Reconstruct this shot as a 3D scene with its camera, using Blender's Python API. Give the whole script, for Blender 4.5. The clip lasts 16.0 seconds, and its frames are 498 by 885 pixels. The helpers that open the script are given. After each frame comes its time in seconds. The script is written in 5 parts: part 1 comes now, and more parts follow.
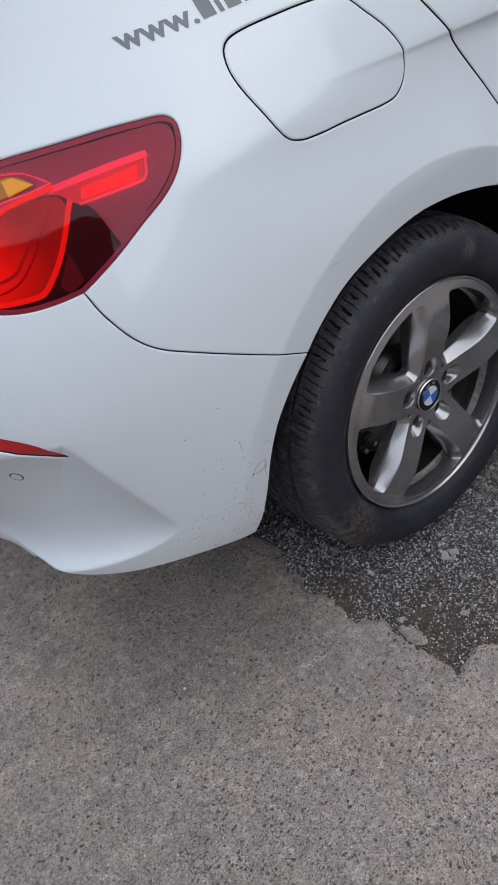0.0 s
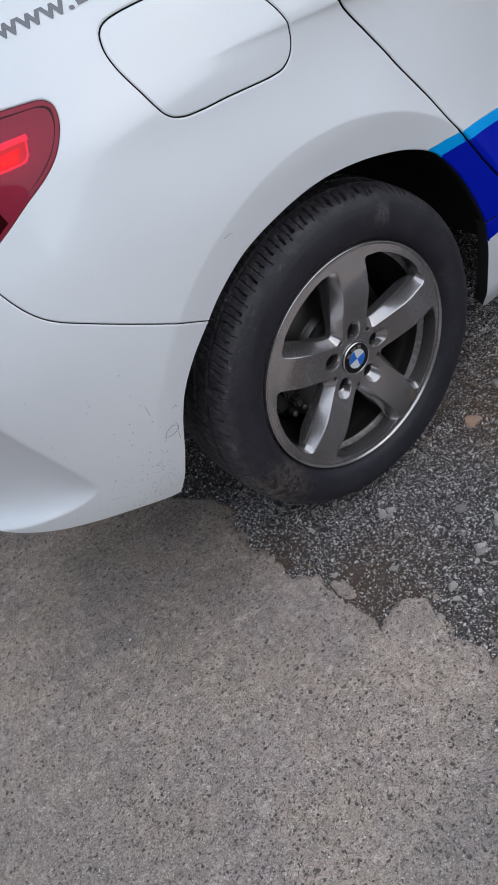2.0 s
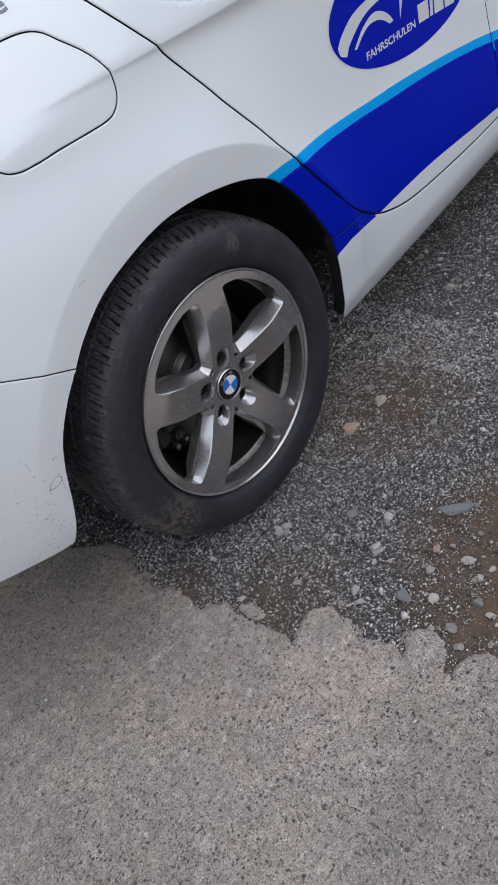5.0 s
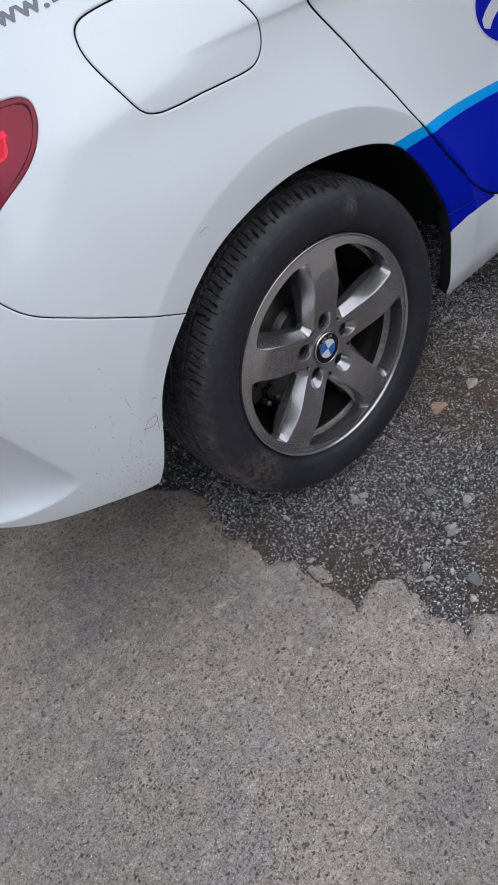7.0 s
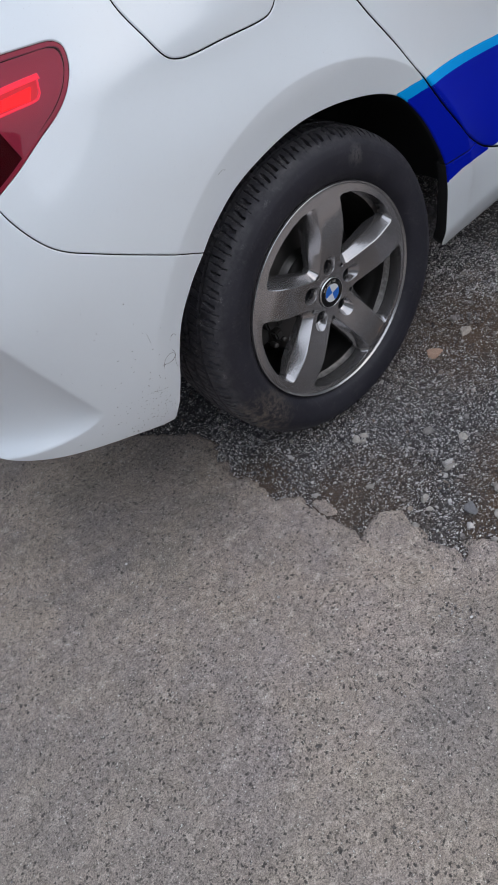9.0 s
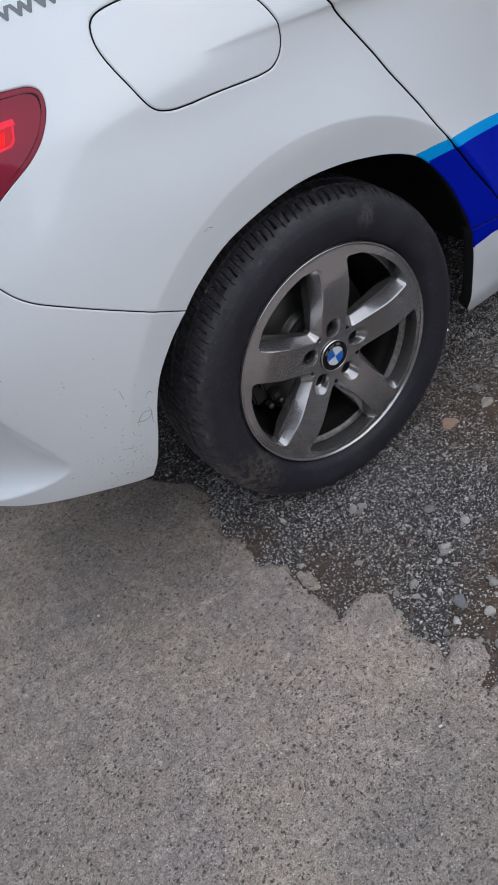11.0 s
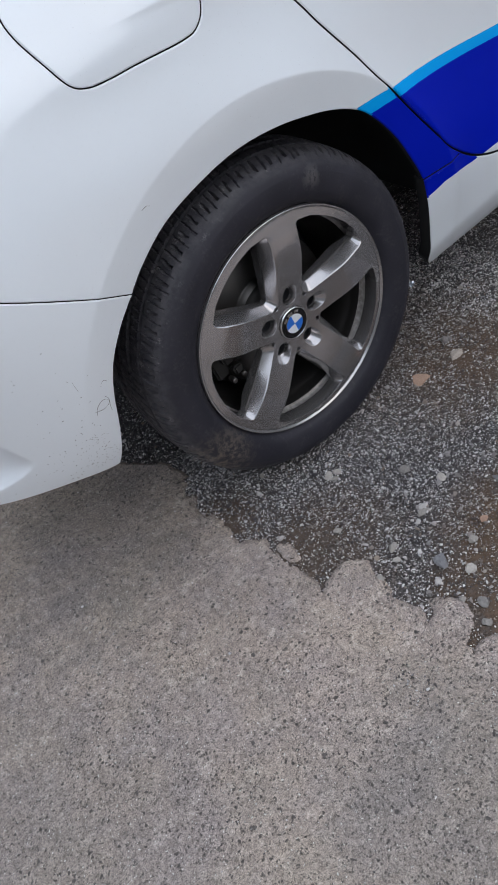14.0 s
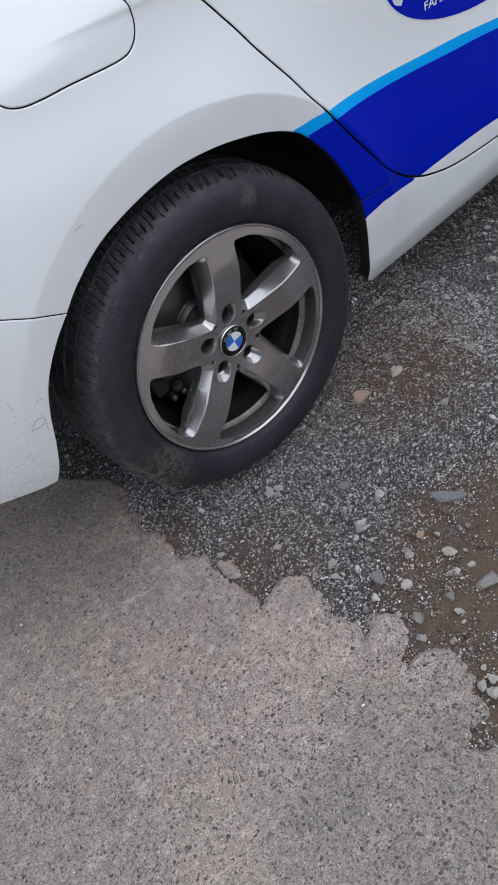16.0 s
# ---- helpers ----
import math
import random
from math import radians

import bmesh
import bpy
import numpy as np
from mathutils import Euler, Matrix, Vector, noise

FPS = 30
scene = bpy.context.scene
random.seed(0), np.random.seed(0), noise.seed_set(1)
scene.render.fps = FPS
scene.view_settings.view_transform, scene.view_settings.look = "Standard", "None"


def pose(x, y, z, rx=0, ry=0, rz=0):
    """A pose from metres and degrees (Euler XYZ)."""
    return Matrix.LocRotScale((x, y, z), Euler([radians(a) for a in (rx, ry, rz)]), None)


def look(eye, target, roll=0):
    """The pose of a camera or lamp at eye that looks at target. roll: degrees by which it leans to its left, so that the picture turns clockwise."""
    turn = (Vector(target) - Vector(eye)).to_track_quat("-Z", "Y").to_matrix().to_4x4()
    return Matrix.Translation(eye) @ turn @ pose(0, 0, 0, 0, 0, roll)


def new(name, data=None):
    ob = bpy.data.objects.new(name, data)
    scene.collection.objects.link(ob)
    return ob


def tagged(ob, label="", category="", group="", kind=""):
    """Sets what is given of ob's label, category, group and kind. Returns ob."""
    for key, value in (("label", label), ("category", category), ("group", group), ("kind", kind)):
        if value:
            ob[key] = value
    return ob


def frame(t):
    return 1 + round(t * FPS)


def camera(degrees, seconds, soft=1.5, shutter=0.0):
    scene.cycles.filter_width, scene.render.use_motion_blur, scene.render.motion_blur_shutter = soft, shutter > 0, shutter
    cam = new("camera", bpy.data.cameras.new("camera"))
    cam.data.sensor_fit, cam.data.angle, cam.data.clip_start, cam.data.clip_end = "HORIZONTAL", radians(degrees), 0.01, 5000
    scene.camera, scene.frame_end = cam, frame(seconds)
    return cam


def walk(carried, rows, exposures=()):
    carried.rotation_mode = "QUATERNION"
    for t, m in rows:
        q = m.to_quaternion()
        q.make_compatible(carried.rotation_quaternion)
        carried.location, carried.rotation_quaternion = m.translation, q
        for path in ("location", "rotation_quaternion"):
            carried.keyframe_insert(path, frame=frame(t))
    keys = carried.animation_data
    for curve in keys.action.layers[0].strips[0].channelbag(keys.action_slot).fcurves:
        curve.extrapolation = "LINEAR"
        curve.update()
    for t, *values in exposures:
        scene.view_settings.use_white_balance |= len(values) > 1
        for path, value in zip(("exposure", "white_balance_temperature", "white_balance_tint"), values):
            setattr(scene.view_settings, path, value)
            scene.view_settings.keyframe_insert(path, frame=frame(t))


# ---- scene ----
from mathutils.geometry import delaunay_2d_cdt

cam = camera(33.65, 16.0)
PATH = [
    (0, (-0.8627, -0.8262, 1.2811), (-0.2528, 0.2524, 0.2688), -18.17),
    (0.5, (-0.8977, -0.9159, 1.2769), (-0.3824, 0.1772, 0.2282), -20.20),
    (1, (-0.8311, -1.0027, 1.2658), (-0.3393, 0.1074, 0.2239), -21.38),
    (1.5, (-0.7623, -1.0013, 1.2591), (-0.2768, 0.1173, 0.2233), -21.94),
    (2, (-0.7122, -1.0176, 1.2589), (-0.2272, 0.1051, 0.2272), -22.93),
    (2.5, (-0.7185, -1.0488, 1.2615), (-0.1527, 0.0102, 0.2040), -25.18),
    (3, (-0.7320, -1.0555, 1.2650), (-0.0893, -0.0621, 0.1880), -24.90),
    (3.5, (-0.7447, -1.0520, 1.2577), (-0.0753, -0.0483, 0.2068), -25.05),
    (3.7, (-0.7382, -1.0531, 1.2592), (-0.0661, -0.0511, 0.2083), -25.09),
    (5.8, (-0.6916, -1.0430, 1.2758), (-0.0670, -0.0193, 0.2167), -24.50),
    (6, (-0.6953, -1.0501, 1.2805), (-0.0752, -0.0254, 0.2195), -23.19),
    (6.5, (-0.6974, -1.0351, 1.2766), (-0.0859, -0.0094, 0.2116), -21.81),
    (7, (-0.7533, -1.0193, 1.2831), (-0.2132, 0.0469, 0.2194), -22.07),
    (7.5, (-0.7961, -1.0187, 1.2847), (-0.2361, 0.0032, 0.1884), -20.38),
    (8, (-0.8569, -1.0531, 1.3004), (-0.2962, -0.0509, 0.1863), -20.57),
    (8.5, (-0.8715, -1.0693, 1.3024), (-0.3155, -0.0665, 0.1865), -21.31),
    (8.7, (-0.8716, -1.0674, 1.3029), (-0.3189, -0.0574, 0.1919), -21.57),
    (10.8, (-0.7409, -1.0709, 1.2750), (-0.2953, 0.0397, 0.2129), -20.14),
    (11, (-0.6696, -1.0738, 1.2687), (-0.2125, 0.0458, 0.2211), -20.09),
    (11.5, (-0.5681, -1.0912, 1.2696), (0.0072, -0.0045, 0.2459), -21.35),
    (12, (-0.5652, -1.0932, 1.2651), (-0.0013, 0.0287, 0.2734), -22.60),
    (12.5, (-0.5689, -1.0990, 1.2648), (-0.0657, 0.0771, 0.3037), -24.57),
    (13, (-0.5795, -1.0953, 1.2760), (-0.0866, 0.0514, 0.2749), -24.71),
    (13.5, (-0.5920, -1.0865, 1.2697), (-0.1555, 0.0143, 0.1938), -26.13),
    (14, (-0.6036, -1.0718, 1.2565), (-0.1863, 0.0084, 0.1524), -26.10),
    (14.5, (-0.5865, -1.0693, 1.2509), (-0.1607, -0.0174, 0.1230), -24.94),
    (15, (-0.5746, -1.0803, 1.2619), (-0.1332, -0.0357, 0.1331), -24.31),
    (15.5, (-0.5690, -1.0807, 1.2527), (-0.1044, -0.0439, 0.1262), -23.63),
    (16, (-0.5673, -1.0902, 1.2619), (-0.0835, -0.0539, 0.1429), -23.37),
]
walk(cam, [(t, look(eye, target, roll)) for t, eye, target, roll in PATH],
     [(0, 0.12), (0.5, 0.11), (1, 0.08), (2, 0.21), (3, 0.32), (3.5, 0.34), (6, 0.30), (7, 0.27), (8.5, 0.19), (11, 0.13), (11.5, 0.13), (12, 0.22), (12.5, 0.22), (13, 0.25), (14, 0.32), (16, 0.40)])

# ---- light: an overcast sky, with a broad soft sun behind the clouds ----
world = bpy.data.worlds.new("world")
scene.world = world
world.use_nodes = True
wn = world.node_tree
sky = wn.nodes.new("ShaderNodeTexSky")
sky.sky_type, sky.sun_disc = "NISHITA", False
sky.sun_elevation, sky.sun_rotation = radians(40), radians(159)
sky.air_density, sky.dust_density, sky.ozone_density = 1.0, 4.0, 1.0
grey_sky = wn.nodes.new("ShaderNodeMixRGB")
grey_sky.inputs[0].default_value = 0.78
grey_sky.inputs[2].default_value = (5.25, 6.6, 8.6, 1)
wn.links.new(sky.outputs[0], grey_sky.inputs[1])
wn.links.new(grey_sky.outputs[0], wn.nodes["Background"].inputs[0])
wn.nodes["Background"].inputs[1].default_value = 0.092
sun = new("sun", bpy.data.lights.new("sun", "SUN"))
sun.data.energy, sun.data.angle, sun.data.color = 2.1, radians(178), (1.0, 1.0, 1.025)
sun.matrix_world = look((0.9, -2.4, 1.30), (0, 0, 0))


# ---- body surface: where the car's side lies, by length and height ----
def smooth(a, b, v):
    k = np.clip((np.asarray(v, float) - a) / (b - a), 0, 1)
    return k * k * (3 - 2 * k)


def spline(v, xs, ys):
    """A smooth curve through the given knots (monotone cubic)."""
    xs, ys, v = np.asarray(xs, float), np.asarray(ys, float), np.clip(np.asarray(v, float), xs[0], xs[-1])
    h = np.diff(xs)
    d = np.diff(ys) / h
    m = np.r_[d[0], np.where(d[1:] * d[:-1] > 0, 2 * d[1:] * d[:-1] / (d[1:] + d[:-1] + 1e-12), 0), d[-1]]
    i = np.clip(np.searchsorted(xs, v, side="right") - 1, 0, len(h) - 1)
    k = (v - xs[i]) / h[i]
    return ((1 + 2 * k) * (1 - k) ** 2 * ys[i] + k * (1 - k) ** 2 * h[i] * m[i]
            + k * k * (3 - 2 * k) * ys[i + 1] + k * k * (k - 1) * h[i] * m[i + 1])


def soft(v, w):
    """Like max(v, 0), with its kink rounded over w."""
    return 0.5 * (v + np.sqrt(v * v + w * w))


HUB_Z, BAND_R, CREASE_DROP = 0.314, 0.436, 0.006
REAR_Z = (0.15, 0.20, 0.26, 0.34, 0.43, 0.59, 0.75, 0.88, 0.955, 1.05, 1.20)
REAR_V = (0.11, 0.075, 0.048, 0.02, 0.005, -0.010, -0.014, -0.006, 0.020, 0.070, 0.16)
DOOR_Z = (0.15, 0.184, 0.235, 0.26, 0.335, 0.40, 0.50, 0.62, 0.75, 0.86, 0.90, 0.94, 1.02, 1.10, 1.20)
DOOR_V = (0.041, 0.021, 0.002, 0.000, -0.004, -0.001, 0.007, 0.011, 0.008, 0.003, 0.003, 0.012, 0.040, 0.075, 0.13)


def plan(u):
    """The outline from above: x and y of the widest line, at the length u along the car from the rear wheel."""
    u = np.asarray(u, float)
    t = np.clip(-0.2 - u, 0, 0.42)
    x, y = np.where(u > -0.62, u, -0.62), 1.16 * t ** 2.9
    a = 0.574 + np.clip(-0.62 - u, 0, None) / 0.35
    b = np.minimum(a, 1.54)
    x = np.where(u < -0.62, -0.62 - 0.35 * (np.sin(b) - np.sin(0.574)) - (a - b) * 0.35 * 0.03, x)
    y = np.where(u < -0.62, y + 0.35 * (np.cos(0.574) - np.cos(b)) + (a - b) * 0.35, y)
    return x, y


def lip(u):
    """The height of the lower edge of the scoop in the rear bumper."""
    return spline(u, (-1.4, -0.72, -0.668, -0.605, -0.561, -0.535, -0.50, 2.5), (0.360, 0.361, 0.364, 0.372, 0.384, 0.397, 0.43, 0.60))


def side(u, z):
    """The point of the car's side at length u and height z."""
    u, z = np.asarray(u, float), np.asarray(z, float)
    x, y = plan(u)
    k = smooth(-0.10, 0.24, u)
    over = smooth(-0.34, -0.14, u) * (1 - smooth(0.20, 0.48, u))
    low = z + 0.10 * (np.clip(u, -0.2, 0.9) - 0.135) * smooth(0.45, 0.8, z) + CREASE_DROP * over
    v = (1 - k) * spline(z, REAR_Z, REAR_V) + k * spline(low, DOOR_Z, DOOR_V)
    # the shoulder crease, which fades out on the fuel flap
    below = soft(0.900 - low, 0.002)
    broad = smooth(0.06, 0.40, u)
    v = v + ((0.0045 + 0.0145 * broad) * (1 - np.exp(-below / (0.0055 + 0.0145 * broad))) - 0.008 * broad * (1 - np.exp(-below / 0.075))) * smooth(-0.15, 0.06, u)
    # the body draws in above the shoulder towards the tail
    q = np.clip(-0.06 - u, 0, 0.66)
    v = v + np.where(z < 0.8, np.clip(z - 0.6, 0, None) ** 2 / 0.4, z - 0.70) * np.where(q < 0.12, q * q / 0.24, q - 0.06)
    # it leans in over the wheel arch
    v = v + 0.017 * smooth(0.72, 0.865, z) * over
    # the flared wheel arch
    r = np.hypot(u, z - HUB_Z)
    flare = 0.010 + 0.032 * smooth(-0.1, 0.25, u)
    v = v - (flare * np.exp(-soft(r - BAND_R, 0.002) / 0.092) - 0.120 * soft(BAND_R - r, 0.002)) * smooth(0.15, 0.5, z)
    # the scoop in the rear bumper
    d = np.minimum((u + 0.532) * -0.933 + (z - 0.412) * -0.359, (0.632 - z) * 0.8)
    v = v + 0.056 * (1 - np.exp(-soft(d, 0.002) / 0.075)) * (1 - np.exp(-soft(z - lip(u), 0.002) / 0.026))
    # the hollow behind the door handle
    e = np.hypot((u - 0.315) / 0.135, (z - 0.940 + 0.15 * (u - 0.315)) / 0.045)
    v = v + 0.017 * (1 - smooth(0.74, 1.0, e))
    tilt = np.where(u < -0.62, np.minimum(0.574 + np.clip(-0.62 - u, 0, None) / 0.35, 1.54), np.arctan(3.364 * np.clip(-0.2 - u, 0, 0.42) ** 1.9))
    return np.stack([x + v * np.sin(tilt), y + v * np.cos(tilt), z + 0 * u], -1)


def facing(u, z):
    """The outward normal of the side."""
    e = 1e-4
    n = np.cross(side(u + e, z) - side(u - e, z), side(u, z + e) - side(u, z - e))
    return n / np.linalg.norm(n, axis=-1, keepdims=True)


# ---- end of the body surface ----


# ---- materials ----
def node_mat(name, color, rough=0.5, metal=0.0, **more):
    m = bpy.data.materials.new(name)
    m.use_nodes = True
    b = m.node_tree.nodes["Principled BSDF"]
    b.inputs["Base Color"].default_value = (*color, 1)
    b.inputs["Roughness"].default_value = rough
    b.inputs["Metallic"].default_value = metal
    for key, value in more.items():
        b.inputs[key.replace("_", " ")].default_value = value
    return m


class Nodes:
    """Short hand for wiring a material."""

    def __init__(self, m):
        self.t, self.b = m.node_tree, m.node_tree.nodes["Principled BSDF"]
        self.co = self.t.nodes.new("ShaderNodeTexCoord").outputs["Object"]

    def put(self, a, b):
        self.t.links.new(a, b)

    def noise(self, scale, detail=4.0, rough=0.6, at=None):
        n = self.t.nodes.new("ShaderNodeTexNoise")
        n.inputs["Scale"].default_value, n.inputs["Detail"].default_value, n.inputs["Roughness"].default_value = scale, detail, rough
        self.put(at or self.co, n.inputs["Vector"])
        return n.outputs["Fac"]

    def cells(self, scale, out="Distance", at=None, feature="F1"):
        n = self.t.nodes.new("ShaderNodeTexVoronoi")
        n.feature = feature
        n.inputs["Scale"].default_value = scale
        self.put(at or self.co, n.inputs["Vector"])
        return n.outputs[out]

    def ramp(self, fac, *stops):
        n = self.t.nodes.new("ShaderNodeValToRGB")
        e = n.color_ramp.elements
        while len(e) < len(stops):
            e.new(0.5)
        for k, (p, c) in zip(e, stops):
            k.position, k.color = p, (c, c, c, 1) if isinstance(c, (int, float)) else (*c, 1)
        self.put(fac, n.inputs[0])
        return n.outputs[0]

    def mix(self, fac, a, b, how="MIX"):
        n = self.t.nodes.new("ShaderNodeMixRGB")
        n.blend_type = how
        for k, v in enumerate((fac, a, b)):
            if isinstance(v, (int, float)):
                n.inputs[k].default_value = v if k == 0 else (v, v, v, 1)
            elif isinstance(v, tuple):
                n.inputs[k].default_value = (*v, 1)
            else:
                self.put(v, n.inputs[k])
        return n.outputs[0]

    def math(self, how, a, b):
        n = self.t.nodes.new("ShaderNodeMath")
        n.operation = how
        for k, v in enumerate((a, b)):
            if isinstance(v, (int, float)):
                n.inputs[k].default_value = v
            else:
                self.put(v, n.inputs[k])
        return n.outputs[0]

    def near(self, place, reach):
        """1 at a place, 0 past its reach."""
        n = self.t.nodes.new("ShaderNodeVectorMath")
        n.operation = "DISTANCE"
        self.put(self.co, n.inputs[0])
        n.inputs[1].default_value = place
        return self.math("MAXIMUM", self.math("SUBTRACT", 1.0, self.math("DIVIDE", n.outputs["Value"], reach)), 0.0)

    def color(self, c):
        self.put(c, self.b.inputs["Base Color"])

    def rough(self, c):
        self.put(c, self.b.inputs["Roughness"])

    def bump(self, height, depth, strength=1.0):
        n = self.t.nodes.new("ShaderNodeBump")
        n.inputs["Strength"].default_value, n.inputs["Distance"].default_value = strength, depth
        self.put(height, n.inputs["Height"])
        self.put(n.outputs[0], self.b.inputs["Normal"])


def make_paint(name, color, dusty, coat=1.0, rough=0.38):
    m = node_mat(name, color, rough, Coat_Weight=coat, Coat_Roughness=0.04, Specular_IOR_Level=0.5 if coat else 0.08)
    k = Nodes(m)
    film = k.ramp(k.noise(3.0, 5), (0.35, 0.0), (0.75, 1.0))
    grit = k.ramp(k.noise(420.0, 2), (0.68, 0.0), (0.74, 1.0))
    dust = k.mix(k.math("MULTIPLY", film, 0.10 if coat else 0.05), color, dusty)
    k.color(k.mix(k.math("MULTIPLY", grit, 0.16 if coat else 0.03), dust, (0.25, 0.22, 0.19)))
    k.put(k.ramp(film, (0, 0.035), (1, 0.07)), k.b.inputs["Coat Roughness"])
    return m


WHITE = make_paint("white_paint", (0.785, 0.825, 0.86), (0.55, 0.53, 0.50))
DARK_BLUE = make_paint("dark_blue_film", (0.0, 0.010, 0.42), (0.008, 0.018, 0.40), 0.0, 0.3)
LIGHT_BLUE = make_paint("light_blue_film", (0.0, 0.37, 0.88), (0.02, 0.32, 0.76), 0.0, 0.3)
WHITE_FILM = node_mat("white_film", (0.66, 0.69, 0.70), 0.35, Coat_Weight=0.6, Coat_Roughness=0.08)
GREY_FILM = node_mat("grey_lettering_film", (0.155, 0.165, 0.185), 0.4, Coat_Weight=0.5)
# black of the handle's seal, and of the shade painted into panel gaps
GAP = node_mat("black_seal_and_gap_shade", (0.008, 0.008, 0.008), 0.8)
LINER = node_mat("black_felt_and_hole_shade", (0.014, 0.0145, 0.017), 0.95)
CHROME = node_mat("silver_trim", (0.7, 0.7, 0.7), 0.2, 1.0)
GLOSS_BLACK = node_mat("gloss_black", (0.008, 0.008, 0.009), 0.15)
GLASS = node_mat("tinted_glass", (0.012, 0.014, 0.017), 0.04, Coat_Weight=1.0)
EMBLEM_BLUE = node_mat("emblem_blue", (0.01, 0.14, 0.58), 0.3, Coat_Weight=1.0)
EMBLEM_WHITE = node_mat("emblem_white", (0.72, 0.74, 0.76), 0.3, Coat_Weight=1.0)
STEEL = node_mat("worn_brake_steel", (0.10, 0.094, 0.09), 0.4, 0.8)
IRON = node_mat("dull_cast_iron", (0.045, 0.043, 0.041), 0.65, 0.6)
SPECK = node_mat("dark_road_dirt", (0.11, 0.095, 0.08), 0.9)


def make_rubber():
    m = node_mat("tyre_rubber", (0.016, 0.016, 0.017), 0.62, Specular_IOR_Level=0.34)
    k = Nodes(m)
    haze = k.ramp(k.noise(14.0, 6, 0.65), (0.42, 0.0), (0.72, 1.0))
    fine = k.ramp(k.noise(160.0, 4, 0.7), (0.45, 0.0), (0.7, 1.0))
    base = k.mix(k.math("MULTIPLY", haze, 0.45), (0.0190, 0.0185, 0.0255), (0.044, 0.041, 0.053))
    streak = k.ramp(k.noise(34.0, 7, 0.75), (0.50, 0.0), (0.62, 1.0))
    base = k.mix(k.math("MULTIPLY", k.math("MULTIPLY", fine, streak), 0.30), base, (0.105, 0.097, 0.095))
    far = k.t.nodes.new("ShaderNodeVectorMath")
    far.operation = "LENGTH"
    flat = k.t.nodes.new("ShaderNodeVectorMath")
    flat.operation = "MULTIPLY"
    flat.inputs[1].default_value = (1, 0, 1)
    k.put(k.co, flat.inputs[0])
    k.put(flat.outputs[0], far.inputs[0])
    tread = k.math("MULTIPLY", k.ramp(far.outputs["Value"], (0.284, 0.0), (0.303, 1.0)), k.ramp(k.noise(48.0, 6, 0.7), (0.36, 0.15), (0.62, 1.0)))
    base = k.mix(k.math("MULTIPLY", tread, 0.8), base, (0.082, 0.078, 0.084))
    mud = k.math("MULTIPLY", k.ramp(k.near((-0.262, -0.004, -0.135), 0.085), (0.0, 0.0), (0.6, 1.0)), k.ramp(k.noise(75.0, 8, 0.8), (0.46, 0.0), (0.58, 1.0)))
    base = k.mix(k.math("MULTIPLY", mud, 0.62), base, (0.20, 0.165, 0.128))
    scuff = k.math("MULTIPLY", k.ramp(k.near((0.118, -0.01, 0.243), 0.028), (0.1, 0.0), (0.8, 1.0)), k.ramp(k.noise(90.0, 4), (0.42, 0.0), (0.52, 1.0)))
    base = k.mix(k.math("MULTIPLY", scuff, 0.42), base, (0.16, 0.15, 0.145))
    # pale rubbed spots on the shoulder
    rub = k.math("MULTIPLY", k.ramp(k.noise(38.0, 3, 0.6), (0.60, 0.0), (0.68, 1.0)), k.math("MULTIPLY", k.ramp(far.outputs["Value"], (0.284, 0.0), (0.300, 1.0)), k.ramp(k.noise(260.0, 3, 0.8), (0.45, 0.0), (0.62, 1.0))))
    base = k.mix(k.math("MULTIPLY", rub, 0.75), base, (0.20, 0.19, 0.19))
    k.color(base)
    k.rough(k.ramp(haze, (0, 0.5), (1, 0.8)))
    k.bump(k.noise(300.0, 3), 0.0004, 0.6)
    return m


RUBBER = make_rubber()


def make_alloy():
    m = node_mat("grey_lacquered_alloy", (0.2, 0.195, 0.195), 0.34, 0.85, Coat_Weight=0.5, Coat_Roughness=0.07)
    k = Nodes(m)
    dust = k.ramp(k.noise(28.0, 6, 0.7), (0.40, 0.0), (0.75, 1.0))
    grain = k.ramp(k.noise(500.0, 2), (0.62, 0.0), (0.72, 1.0))
    base = k.mix(k.math("MULTIPLY", dust, 0.2), (0.420, 0.404, 0.408), (0.352, 0.335, 0.330))
    k.color(k.mix(k.math("MULTIPLY", grain, 0.10), base, (0.36, 0.33, 0.30)))
    k.rough(k.ramp(dust, (0, 0.20), (1, 0.27)))
    return m


ALLOY = make_alloy()
BARREL = node_mat("brake_dusted_barrel", (0.2, 0.19, 0.185), 0.42, 0.6)
k = Nodes(BARREL)
k.color(k.mix(k.ramp(k.noise(90.0, 6, 0.75), (0.42, 0.0), (0.62, 1.0)), (0.19, 0.174, 0.166), (0.32, 0.304, 0.294)))

# near-black copy of the barrel: the shade deep in the rim is painted in
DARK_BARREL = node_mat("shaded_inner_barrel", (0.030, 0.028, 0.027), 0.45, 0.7)


